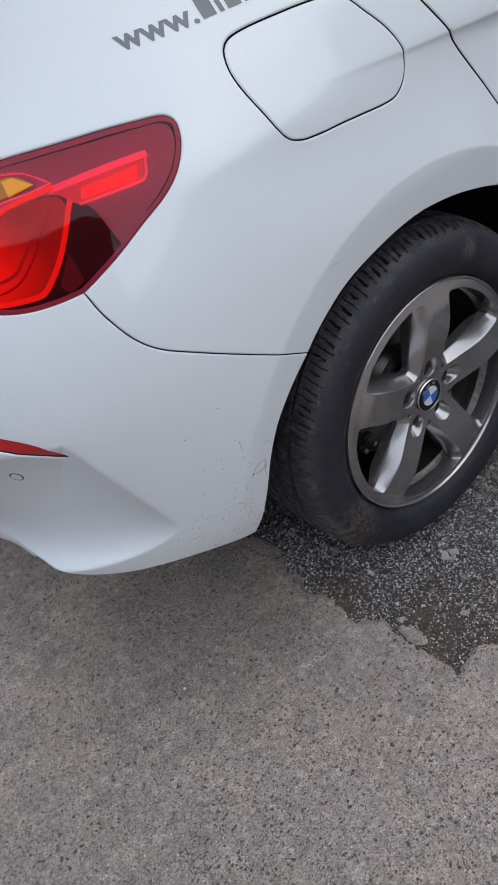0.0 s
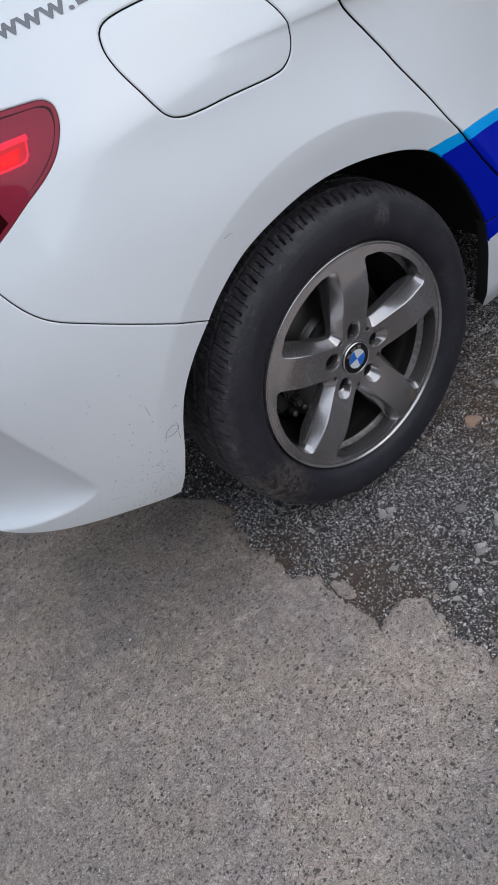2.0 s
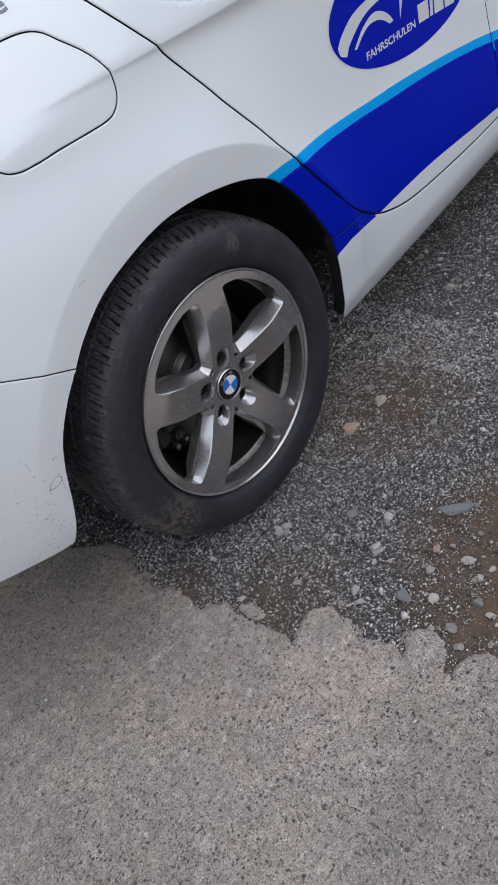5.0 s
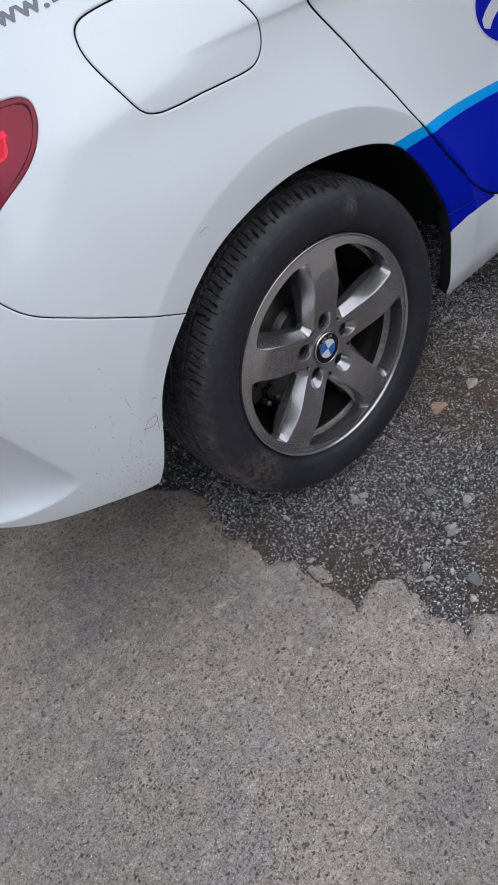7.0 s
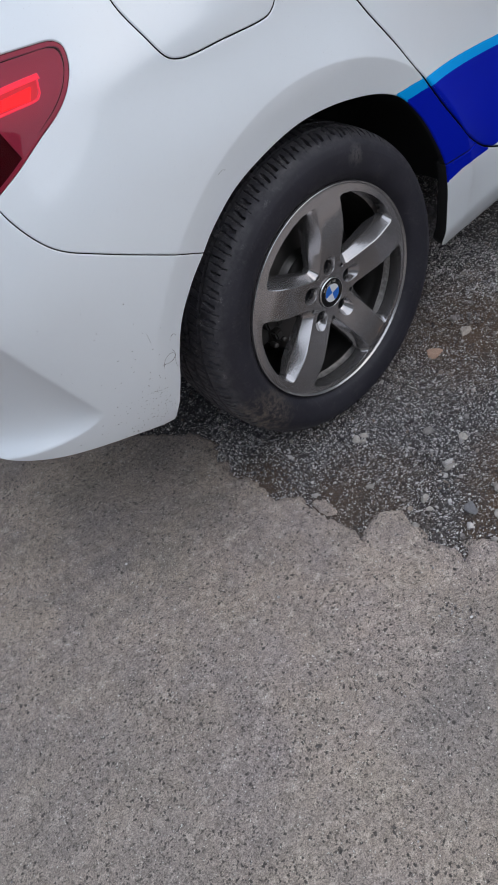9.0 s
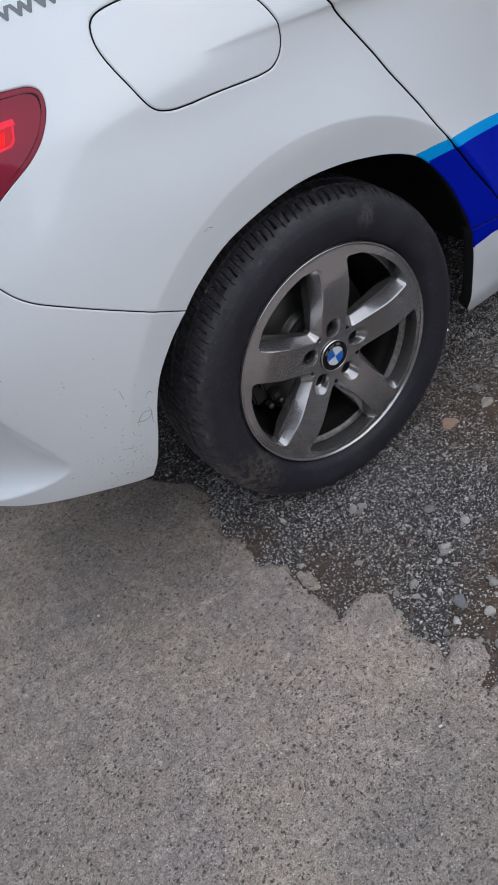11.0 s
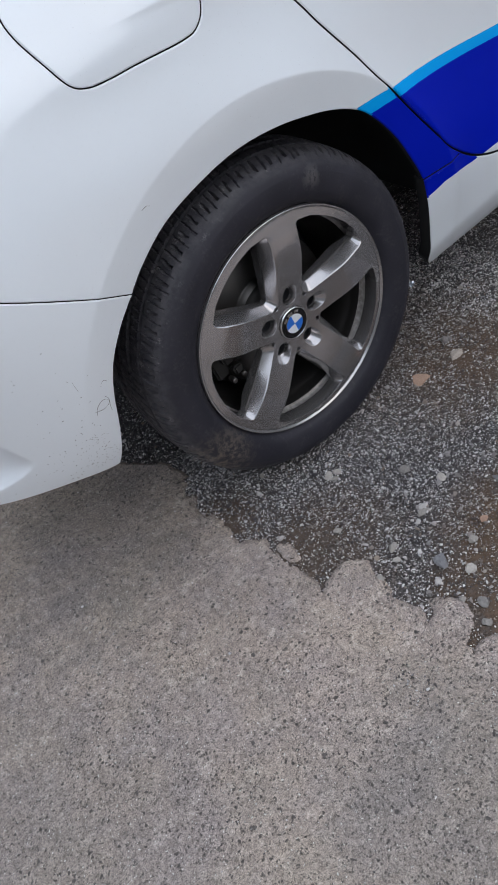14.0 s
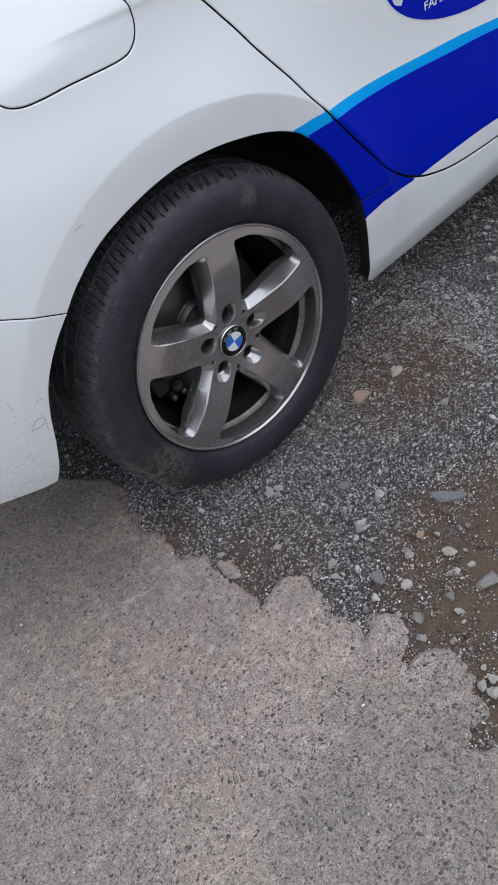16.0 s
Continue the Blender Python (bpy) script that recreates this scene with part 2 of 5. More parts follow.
def make_concrete():
    m = node_mat("old_concrete", (0.3, 0.28, 0.26), 0.9)
    k = Nodes(m)
    warp = k.t.nodes.new("ShaderNodeVectorMath")
    k.put(k.co, warp.inputs[0])
    wob = k.t.nodes.new("ShaderNodeTexNoise")
    wob.inputs["Scale"].default_value = 130.0
    wob.inputs["Detail"].default_value = 3.0
    k.put(k.co, wob.inputs["Vector"])
    sc = k.t.nodes.new("ShaderNodeVectorMath")
    sc.operation = "SCALE"
    k.put(wob.outputs["Color"], sc.inputs[0])
    sc.inputs["Scale"].default_value = 0.0105
    k.put(sc.outputs[0], warp.inputs[1])
    at = warp.outputs[0]
    cloud = k.noise(1.7, 6, 0.6)
    blotch = k.noise(11.0, 7, 0.7)
    base = k.mix(k.ramp(cloud, (0.38, 0.0), (0.62, 1.0)), (0.308, 0.249, 0.212), (0.415, 0.335, 0.278))
    base = k.mix(k.math("MULTIPLY", k.ramp(blotch, (0.40, 0.0), (0.62, 1.0)), 0.7), base, (0.248, 0.208, 0.187))
    base = k.mix(k.math("MULTIPLY", k.ramp(k.noise(26.0, 5, 0.7), (0.52, 0.0), (0.72, 1.0)), 0.5), base, (0.53, 0.46, 0.395))
    tint = k.noise(4.2, 5, 0.6)
    base = k.mix(k.math("MULTIPLY", k.ramp(tint, (0.50, 0.0), (0.66, 1.0)), 0.30), base, (0.375, 0.308, 0.222))
    base = k.mix(k.math("MULTIPLY", k.ramp(tint, (0.34, 1.0), (0.50, 0.0)), 0.40), base, (0.282, 0.240, 0.242))
    # stain by the bumper, with the car's contact shade painted into it
    stain_shade = k.math("MULTIPLY", k.ramp(k.math("ADD", k.near((-0.50, 0.22, 0.0), 0.40), k.math("MULTIPLY", k.math("SUBTRACT", blotch, 0.5), 0.9)), (0.18, 0.0), (0.66, 1.0)), 0.46)
    base = k.mix(stain_shade, base, (0.125, 0.115, 0.108))
    # greyer towards the slab's left, with a blotchy border
    greyer_left = k.math("MULTIPLY", k.ramp(k.math("ADD", k.near((-1.15, -0.35, 0.0), 0.75), k.math("MULTIPLY", k.math("SUBTRACT", cloud, 0.5), 0.8)), (0.05, 0.0), (0.6, 1.0)), 0.45)
    base = k.mix(greyer_left, base, (0.20, 0.178, 0.16))
    worn = k.math("MULTIPLY", k.ramp(k.math("ADD", k.near((-0.40, -0.68, 0.0), 0.30), k.math("MULTIPLY", k.math("SUBTRACT", k.noise(14.0, 6, 0.7), 0.5), 1.1)), (0.15, 0.0), (0.55, 1.0)), 0.5)
    base = k.mix(worn, base, (0.165, 0.150, 0.135))
    sand = k.noise(420.0, 3, 0.9)
    base = k.mix(0.8, base, k.ramp(sand, (0.36, 0.16), (0.5, 0.5), (0.64, 0.86)), "OVERLAY")
    coarse = k.noise(120.0, 4, 0.8)
    base = k.mix(0.55, base, k.ramp(coarse, (0.34, 0.26), (0.5, 0.52), (0.66, 0.72)), "OVERLAY")
    clump = k.noise(52.0, 5, 0.75)
    base = k.mix(0.32, base, k.ramp(clump, (0.36, 0.30), (0.5, 0.51), (0.66, 0.68)), "OVERLAY")
    crowd = k.ramp(k.noise(6.0, 5, 0.65), (0.36, 0.0), (0.64, 1.0))
    grow = k.math("MULTIPLY", k.math("SUBTRACT", k.noise(110.0, 3), 0.5), 0.7)
    pits = None
    for scale, lo, hi, keep_from, tone, deep in ((112.0, 0.19, 0.31, 0.58, (0.055, 0.049, 0.045), 0.86), (215.0, 0.22, 0.40, 0.50, (0.078, 0.069, 0.063), 0.78), (58.0, 0.17, 0.25, 0.80, (0.062, 0.056, 0.053), 0.82), (23.0, 0.10, 0.16, 0.93, (0.13, 0.12, 0.112), 0.6)):
        pick = k.math("ADD", k.cells(scale, "Color", at=at), k.math("MULTIPLY", k.math("SUBTRACT", crowd, 0.5), 0.22))
        spot = k.math("MULTIPLY", k.ramp(k.math("ADD", k.cells(scale, at=at), grow), (lo, 1.0), (hi, 0.0)), k.ramp(pick, (keep_from, 0.0), (min(keep_from + 0.05, 1.0), 1.0)))
        base = k.mix(k.math("MULTIPLY", spot, deep), base, tone)
        pits = spot if pits is None else k.math("ADD", pits, spot)
    light = k.math("MULTIPLY", k.ramp(k.cells(175.0, at=at), (0.15, 1.0), (0.26, 0.0)), k.ramp(k.cells(175.0, "Color", at=at), (0.67, 0.0), (0.70, 1.0)))
    base = k.mix(k.math("MULTIPLY", light, 0.75), base, (0.74, 0.71, 0.66))
    k.color(base)
    rise = k.math("ADD", k.math("MULTIPLY", sand, 0.5), k.math("SUBTRACT", light, k.math("MULTIPLY", pits, 0.9)))
    k.bump(rise, 0.0022, 0.8)
    return m


CONCRETE = make_concrete()


def make_grit():
    m = node_mat("dark_gravel_bed", (0.08, 0.078, 0.078), 0.95)
    k = Nodes(m)
    base = k.mix(k.ramp(k.noise(5.0, 6, 0.65), (0.38, 0.0), (0.66, 1.0)), (0.042, 0.037, 0.036), (0.105, 0.093, 0.086))
    fine = k.cells(260.0, "Color")
    base = k.mix(0.7, base, k.ramp(fine, (0.1, 0.25), (0.6, 0.5), (0.95, 0.85)), "OVERLAY")
    # past the loose grains the bed itself is speckled like them
    speck = k.ramp(k.cells(190.0, "Color"), (0.30, (0.045, 0.041, 0.043)), (0.55, (0.15, 0.14, 0.14)), (0.80, (0.40, 0.38, 0.375)), (0.97, (0.80, 0.77, 0.75)))
    base = k.mix(k.ramp(k.near((0.45, -0.10, 0.0), 1.6), (0.10, 0.85), (0.40, 0.15)), base, speck)
    earth = k.math("MAXIMUM", k.ramp(k.near((0.08, -0.60, 0.0), 0.38), (0.10, 0.0), (0.36, 1.0)), k.math("MULTIPLY", k.ramp(k.near((0.34, -0.06, 0.0), 0.26), (0.1, 0.0), (0.6, 1.0)), 0.9))
    earth = k.math("MAXIMUM", earth, k.math("MULTIPLY", k.ramp(k.near((-0.20, -0.17, 0.0), 0.20), (0.1, 0.0), (0.6, 1.0)), 0.6))
    for place, reach, much in (((-0.20, -0.70, 0.0), 0.13, 1.0), ((-0.13, -0.50, 0.0), 0.17, 0.85), ((-0.30, 0.02, 0.0), 0.13, 0.6)):
        earth = k.math("MAXIMUM", earth, k.math("MULTIPLY", k.ramp(k.near(place, reach), (0.1, 0.0), (0.5, 1.0)), much))
    earth = k.math("MULTIPLY", earth, k.ramp(k.noise(16.0, 6, 0.7), (0.28, 0.0), (0.48, 1.0)))
    soil = k.mix(k.noise(60.0, 5, 0.7), (0.072, 0.044, 0.028), (0.165, 0.110, 0.074))
    k.color(k.mix(earth, base, soil))
    k.bump(k.math("ADD", k.cells(260.0), k.noise(90.0, 5, 0.7)), 0.004, 0.8)
    return m


GRIT = make_grit()


def make_stone(name, island=True, tones=None, muddy=False):
    m = node_mat(name, (0.2, 0.2, 0.2), 0.55 if island else 0.85)
    k = Nodes(m)
    if island:
        pick = k.t.nodes.new("ShaderNodeNewGeometry").outputs["Random Per Island"]
    else:
        pick = k.t.nodes.new("ShaderNodeObjectInfo").outputs["Random"]
    base = k.ramp(pick, *tones)
    if island and muddy:
        # soil clings to the grains in patches
        mud = k.math("MAXIMUM", k.ramp(k.near((0.08, -0.60, 0.0), 0.42), (0.05, 0.0), (0.40, 1.0)), k.ramp(k.near((0.32, -0.06, 0.0), 0.34), (0.05, 0.0), (0.5, 0.9)))
        mud = k.math("MAXIMUM", mud, k.ramp(k.near((-0.20, -0.22, 0.0), 0.22), (0.05, 0.0), (0.5, 0.7)))
        mud = k.math("MULTIPLY", mud, k.ramp(k.noise(13.0, 6, 0.7), (0.36, 0.0), (0.58, 0.75)))
        mud = k.math("MAXIMUM", mud, k.ramp(k.noise(7.0, 6, 0.7), (0.55, 0.0), (0.74, 0.4)))
        base = k.mix(mud, base, k.mix(pick, (0.092, 0.066, 0.049), (0.33, 0.25, 0.19)))
    k.color(k.mix(0.35, base, k.ramp(k.noise(240.0, 4, 0.7), (0.3, 0.25), (0.7, 0.75)), "OVERLAY"))
    k.bump(k.noise(260.0, 5, 0.75), 0.003, 1.0)
    return m


GRAVEL = make_stone("mixed_gravel", True, ((0.0, (0.038, 0.034, 0.038)), (0.41, (0.083, 0.076, 0.080)), (0.60, (0.24, 0.225, 0.228)), (0.79, (0.44, 0.416, 0.412)), (0.83, (0.24, 0.17, 0.12)), (0.87, (0.53, 0.505, 0.50)), (1.0, (0.90, 0.87, 0.85))), True)
CHIPS = make_stone("pale_chips", True, ((0.0, (0.58, 0.555, 0.55)), (0.6, (0.84, 0.815, 0.80)), (1.0, (0.95, 0.93, 0.90))))
STONE = make_stone("pale_stone", False, ((0.0, (0.22, 0.205, 0.195)), (0.4, (0.35, 0.32, 0.29)), (0.8, (0.52, 0.475, 0.43)), (1.0, (0.36, 0.29, 0.23))))
RED_STONE = make_stone("reddish_stone", False, ((0.0, (0.42, 0.26, 0.19)), (1.0, (0.45, 0.30, 0.22))))
BLUE_STONE = make_stone("blue_grey_stone", False, ((0.0, (0.175, 0.172, 0.182)), (1.0, (0.22, 0.213, 0.218))))


def make_lens():
    """Clear red plastic: what lies behind shows through it in red, and it shines."""
    m = bpy.data.materials.new("red_lens")
    m.use_nodes = True
    t = m.node_tree
    t.nodes.clear()
    see, shine = t.nodes.new("ShaderNodeBsdfTransparent"), t.nodes.new("ShaderNodeBsdfGlossy")
    see.inputs[0].default_value = (0.88, 0.12, 0.20, 1)
    shine.inputs["Roughness"].default_value = 0.03
    fres, mixer, out = t.nodes.new("ShaderNodeFresnel"), t.nodes.new("ShaderNodeMixShader"), t.nodes.new("ShaderNodeOutputMaterial")
    fres.inputs[0].default_value = 1.40
    t.links.new(fres.outputs[0], mixer.inputs[0])
    t.links.new(see.outputs[0], mixer.inputs[1])
    t.links.new(shine.outputs[0], mixer.inputs[2])
    t.links.new(mixer.outputs[0], out.inputs[0])
    return m


LENS = make_lens()
LAMP_DARK = node_mat("maroon_lamp_housing", (0.02, 0.006, 0.014), 0.35)
# rose of the lamp's rim, also used to paint sky reflection behind the lens
LAMP_ROSE = node_mat("rose_rim_and_sky_haze", (0.48, 1.0, 1.0), 0.4)
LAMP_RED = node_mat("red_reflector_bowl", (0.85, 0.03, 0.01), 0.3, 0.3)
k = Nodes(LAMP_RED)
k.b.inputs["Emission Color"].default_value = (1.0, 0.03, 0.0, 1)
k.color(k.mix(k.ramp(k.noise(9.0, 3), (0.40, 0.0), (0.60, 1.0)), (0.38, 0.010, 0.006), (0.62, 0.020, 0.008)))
# lamp light on the bowl, painted in as emission that fades from its centre
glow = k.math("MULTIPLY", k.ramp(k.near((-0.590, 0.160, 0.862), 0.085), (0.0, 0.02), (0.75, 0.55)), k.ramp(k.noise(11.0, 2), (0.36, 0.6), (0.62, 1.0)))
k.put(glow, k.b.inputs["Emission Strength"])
LAMP_AMBER = node_mat("amber_indicator", (0.30, 0.10, 0.012), 0.22)
k = Nodes(LAMP_AMBER)
k.color(k.mix(k.noise(160.0, 4, 0.7), (0.24, 0.07, 0.006), (0.62, 0.22, 0.010)))
k.bump(k.noise(210.0, 2), 0.002, 0.6)
AMBER_TIP = node_mat("bright_amber_prism", (0.88, 0.33, 0.005), 0.25)
FACET = node_mat("deep_red_facet", (0.60, 0.02, 0.02), 0.3)
LIT = node_mat("lit_light_guide", (0.9, 0.05, 0.05), 0.3)
LIT.node_tree.nodes["Principled BSDF"].inputs["Emission Color"].default_value = (1.0, 0.02, 0.03, 1)
LIT.node_tree.nodes["Principled BSDF"].inputs["Emission Strength"].default_value = 0.85
DIM = node_mat("dim_light_guide", (0.75, 0.05, 0.02), 0.3)
DIM.node_tree.nodes["Principled BSDF"].inputs["Emission Color"].default_value = (1.0, 0.05, 0.02, 1)
DIM.node_tree.nodes["Principled BSDF"].inputs["Emission Strength"].default_value = 0.5
LIT_ROSE = node_mat("pink_light_guide", (0.9, 0.4, 0.4), 0.3)
LIT_ROSE.node_tree.nodes["Principled BSDF"].inputs["Emission Color"].default_value = (1.0, 0.25, 0.45, 1)
LIT_ROSE.node_tree.nodes["Principled BSDF"].inputs["Emission Strength"].default_value = 0.5
DIM_ROSE = node_mat("dim_pink_light_field", (0.7, 0.25, 0.28), 0.35)
DIM_ROSE.node_tree.nodes["Principled BSDF"].inputs["Emission Color"].default_value = (1.0, 0.10, 0.16, 1)
DIM_ROSE.node_tree.nodes["Principled BSDF"].inputs["Emission Strength"].default_value = 0.16
RED_REFLEX = node_mat("red_reflex_plastic", (0.55, 0.005, 0.010), 0.15, Coat_Weight=0.4)


# ---- tools for shapes ----
def mesh_object(name, verts, faces, material, parent=None, label="", normals=None, flat=False):
    me = bpy.data.meshes.new(name)
    me.from_pydata(np.asarray(verts, float).tolist(), [], [tuple(int(i) for i in f) for f in faces])
    me.materials.append(material)
    me.polygons.foreach_set("use_smooth", [not flat] * len(me.polygons))
    me.update()
    if normals is not None:
        me.normals_split_custom_set_from_vertices([tuple(n) for n in normals])
    ob = new(name, me)
    ob.parent = parent
    if label:
        tagged(ob, label)
    return ob


def curve_through(pts, step=0.006):
    """An open smooth curve through the points, in short steps."""
    p = np.asarray(pts, float)
    if len(p) == 2:
        n = max(2, int(np.linalg.norm(p[1] - p[0]) / step))
        return p[0] + (p[1] - p[0]) * np.linspace(0, 1, n + 1)[:, None]
    q = np.vstack([2 * p[0] - p[1], p, 2 * p[-1] - p[-2]])
    out = []
    for i in range(1, len(q) - 2):
        a, b, c, d = q[i - 1: i + 3]
        n = max(2, int(np.linalg.norm(c - b) / step))
        t = np.linspace(0, 1, n, endpoint=False)[:, None]
        out.append(0.5 * (2 * b + (c - a) * t + (2 * a - 5 * b + 4 * c - d) * t ** 2 + (3 * b - a - 3 * c + d) * t ** 3))
    return np.vstack(out + [p[-1:]])


def joined(*pieces):
    """One closed outline from open pieces, end to end."""
    pts = np.vstack(pieces)
    keep = np.r_[True, np.linalg.norm(np.diff(pts, axis=0), axis=1) > 1e-4]
    pts = pts[keep]
    return pts[:-1] if np.linalg.norm(pts[0] - pts[-1]) < 1e-4 else pts


def closed_curve(pts, step=0.006):
    p = np.asarray(pts, float)
    q = np.vstack([p[-1:], p, p[:2]])
    return joined(curve_through(q, step)[0:0], *[curve_piece(q[i - 1: i + 3], step) for i in range(1, len(p) + 1)])


def curve_piece(q, step):
    a, b, c, d = q
    n = max(2, int(np.linalg.norm(c - b) / step))
    t = np.linspace(0, 1, n, endpoint=False)[:, None]
    return 0.5 * (2 * b + (c - a) * t + (2 * a - 5 * b + 4 * c - d) * t ** 2 + (3 * b - a - 3 * c + d) * t ** 3)


def rounded(pts, radius, n=6):
    """A polygon with its corners rounded."""
    p, out = np.asarray(pts, float), []
    radius = np.broadcast_to(radius, len(p))
    for i in range(len(p)):
        a, b, c = p[i - 1], p[i], p[(i + 1) % len(p)]
        r = min(radius[i], 0.45 * np.linalg.norm(a - b), 0.45 * np.linalg.norm(c - b))
        s, e = b + (a - b) / np.linalg.norm(a - b) * r, b + (c - b) / np.linalg.norm(c - b) * r
        t = np.linspace(0, 1, n)[:, None]
        out.append((1 - t) ** 2 * s + 2 * t * (1 - t) * b + t * t * e)
    return np.vstack(out)


def area(p):
    x, y = p.T
    return 0.5 * np.sum(x * np.roll(y, -1) - np.roll(x, -1) * y)


def outward(p):
    """Unit normals to the right of the way along a closed outline."""
    d = np.roll(p, -1, 0) - np.roll(p, 1, 0)
    d = d / (np.linalg.norm(d, axis=1, keepdims=True) + 1e-12)
    return np.stack([d[:, 1], -d[:, 0]], 1)


def inside(pts, loops):
    """Even-odd test of points against closed outlines."""
    x, y = pts[:, 0][:, None], pts[:, 1][:, None]
    odd = np.zeros(len(pts), int)
    for p in loops:
        a, b = p, np.roll(p, -1, 0)
        with np.errstate(divide="ignore", invalid="ignore"):
            cross = ((a[:, 1] > y) != (b[:, 1] > y)) & (x < (b[:, 0] - a[:, 0]) * (y - a[:, 1]) / (b[:, 1] - a[:, 1]) + a[:, 0])
        odd += cross.sum(1)
    return odd % 2 == 1


def fill(loops, step, cuts=(), lines=()):
    """Triangles that fill the outlines: points, triangles, and which cut each triangle lies in (-1: none)."""
    from_all = np.vstack(loops)
    lo, hi = from_all.min(0), from_all.max(0)
    gx, gy = np.meshgrid(np.arange(lo[0] + step / 2, hi[0], step), np.arange(lo[1] + step / 2, hi[1], step))
    gx[1::2] += step / 2
    grid = np.stack([gx.ravel(), gy.ravel()], 1)
    grid = grid[inside(grid, loops)]
    edges, pts, n = [], [], 0
    for p in [*loops, *cuts]:
        pts.append(p)
        edges += [(n + i, n + (i + 1) % len(p)) for i in range(len(p))]
        n += len(p)
    for p in lines:
        pts.append(p)
        edges += [(n + i, n + i + 1) for i in range(len(p) - 1)]
        n += len(p)
    bound = np.vstack(pts)
    if len(grid):
        far = np.concatenate([((g[:, None] - bound[None]) ** 2).sum(-1).min(1) for g in np.array_split(grid, max(1, len(grid) // 2000))])
        grid = grid[far > (0.35 * step) ** 2]
    every = np.vstack([bound, grid])
    v, _, f, *_ = delaunay_2d_cdt([Vector(q) for q in every], edges, [], 0, 1e-6, False)
    v, f = np.array([tuple(q) for q in v]), np.array([t for t in f if len(t) == 3])
    mid = v[f].mean(1)
    keep = inside(mid, loops)
    f, mid = f[keep], mid[keep]
    kind = np.full(len(f), -1)
    for k, c in enumerate(cuts):
        kind[inside(mid, [c])] = k
    d1, d2 = v[f[:, 1]] - v[f[:, 0]], v[f[:, 2]] - v[f[:, 0]]
    turn = d1[:, 0] * d2[:, 1] - d1[:, 1] * d2[:, 0]
    f[turn < 0] = f[turn < 0][:, ::-1]
    return v, f[np.abs(turn) > 1e-12], kind[np.abs(turn) > 1e-12]


def compact(f):
    used = np.unique(f)
    back = np.zeros(used.max() + 1, int)
    back[used] = np.arange(len(used))
    return used, back[f]


def largest(f):
    """The largest connected piece of a set of triangles."""
    mark = np.arange(f.max() + 1)
    while True:
        low = mark[f].min(1)
        then = mark.copy()
        np.minimum.at(then, f.ravel(), np.repeat(low, 3))
        if (then == mark).all():
            break
        mark = then
    kind = mark[f[:, 0]]
    return f[kind == np.bincount(kind).argmax()]


def skin(name, loops, material, parent, label="", step=0.012, gap=0.0018, edge=0.014, round_off=0.0026, lift=0.0, cuts=(), gap_shade=True, lines=()):
    """A panel of the car's side within the outlines, with rolled edges along the gaps. Cuts: (name, outline, material, label) of films laid on it."""
    loops = [p if (area(p) > 0) == (i == 0) else p[::-1] for i, p in enumerate(loops)]
    loops = [p - outward(p) * gap for p in loops]
    tops = [p - outward(p) * round_off for p in loops]
    v, f, kind = fill(tops, step, [c[1] for c in cuts], lines)
    used, g = compact(f[kind < 0])
    q = v[used]
    pts, nor = [side(*q.T) + facing(*q.T) * lift], [facing(*q.T)]
    faces, n = [tuple(t) for t in g], len(q)
    slots = [0] * len(faces)
    for top, rim in zip(tops, loops):
        m = len(top)
        nt, nr = facing(*top.T), facing(*rim.T)
        away = side(*(rim + outward(rim) * 0.002).T) - side(*rim.T)
        away /= np.linalg.norm(away, axis=1, keepdims=True) + 1e-12
        a = side(*top.T) + nt * lift
        b = side(*rim.T) + nr * (lift - round_off)
        c = side(*rim.T) + nr * (lift - edge)
        half = 0.55 * nr + away
        pts += [a, b, c]
        nor += [nt, half / np.linalg.norm(half, axis=1, keepdims=True), away]
        for i in range(m):
            j = (i + 1) % m
            for k in (0, m):
                faces.append((n + k + i, n + k + m + i, n + k + m + j, n + k + j))
        film_at = np.zeros(m, int)
        for k, c in enumerate(cuts):
            film_at[inside(top, [c[1]])] = 2 + k
        # edge walls go black instead of body paint, standing in for gap shade
        slots += [s for i in range(m) for s in (film_at[i], 1 if gap_shade else film_at[i])]
        n += 3 * m
    ob = mesh_object(name, np.vstack(pts), faces, material, parent, label, np.vstack(nor))
    for extra in (GAP, *[c[2] for c in cuts]):
        ob.data.materials.append(extra)
    ob.data.polygons.foreach_set("material_index", [int(s) for s in slots])
    made = [ob]
    for k, (cname, _, cmat, clabel) in enumerate(cuts):
        if not (kind == k).any():
            continue
        used, g = compact(largest(f[kind == k]))
        q = v[used]
        made.append(mesh_object(cname, side(*q.T) + facing(*q.T) * (lift + 0.0002), g, cmat, ob if parent is not None else None, clabel, facing(*q.T)))
    return made


def film(name, outline, material, parent, label="", lift=0.0006, step=0.02):
    """A thin film on the car's side."""
    p = outline if area(outline) > 0 else outline[::-1]
    v, f, _ = fill([p], step)
    used, g = compact(f)
    q = v[used]
    return mesh_object(name, side(*q.T) + facing(*q.T) * lift, g, material, parent, label, facing(*q.T))


def slab(name, outline, material, parent, label="", sink=0.01, thick=0.006, step=0.012, round_off=0.001):
    """A thick piece that follows the car's side, sunk below it."""
    return skin(name, [outline], material, parent, label, step, 0.0, thick, round_off, -sink, gap_shade=False)[0]


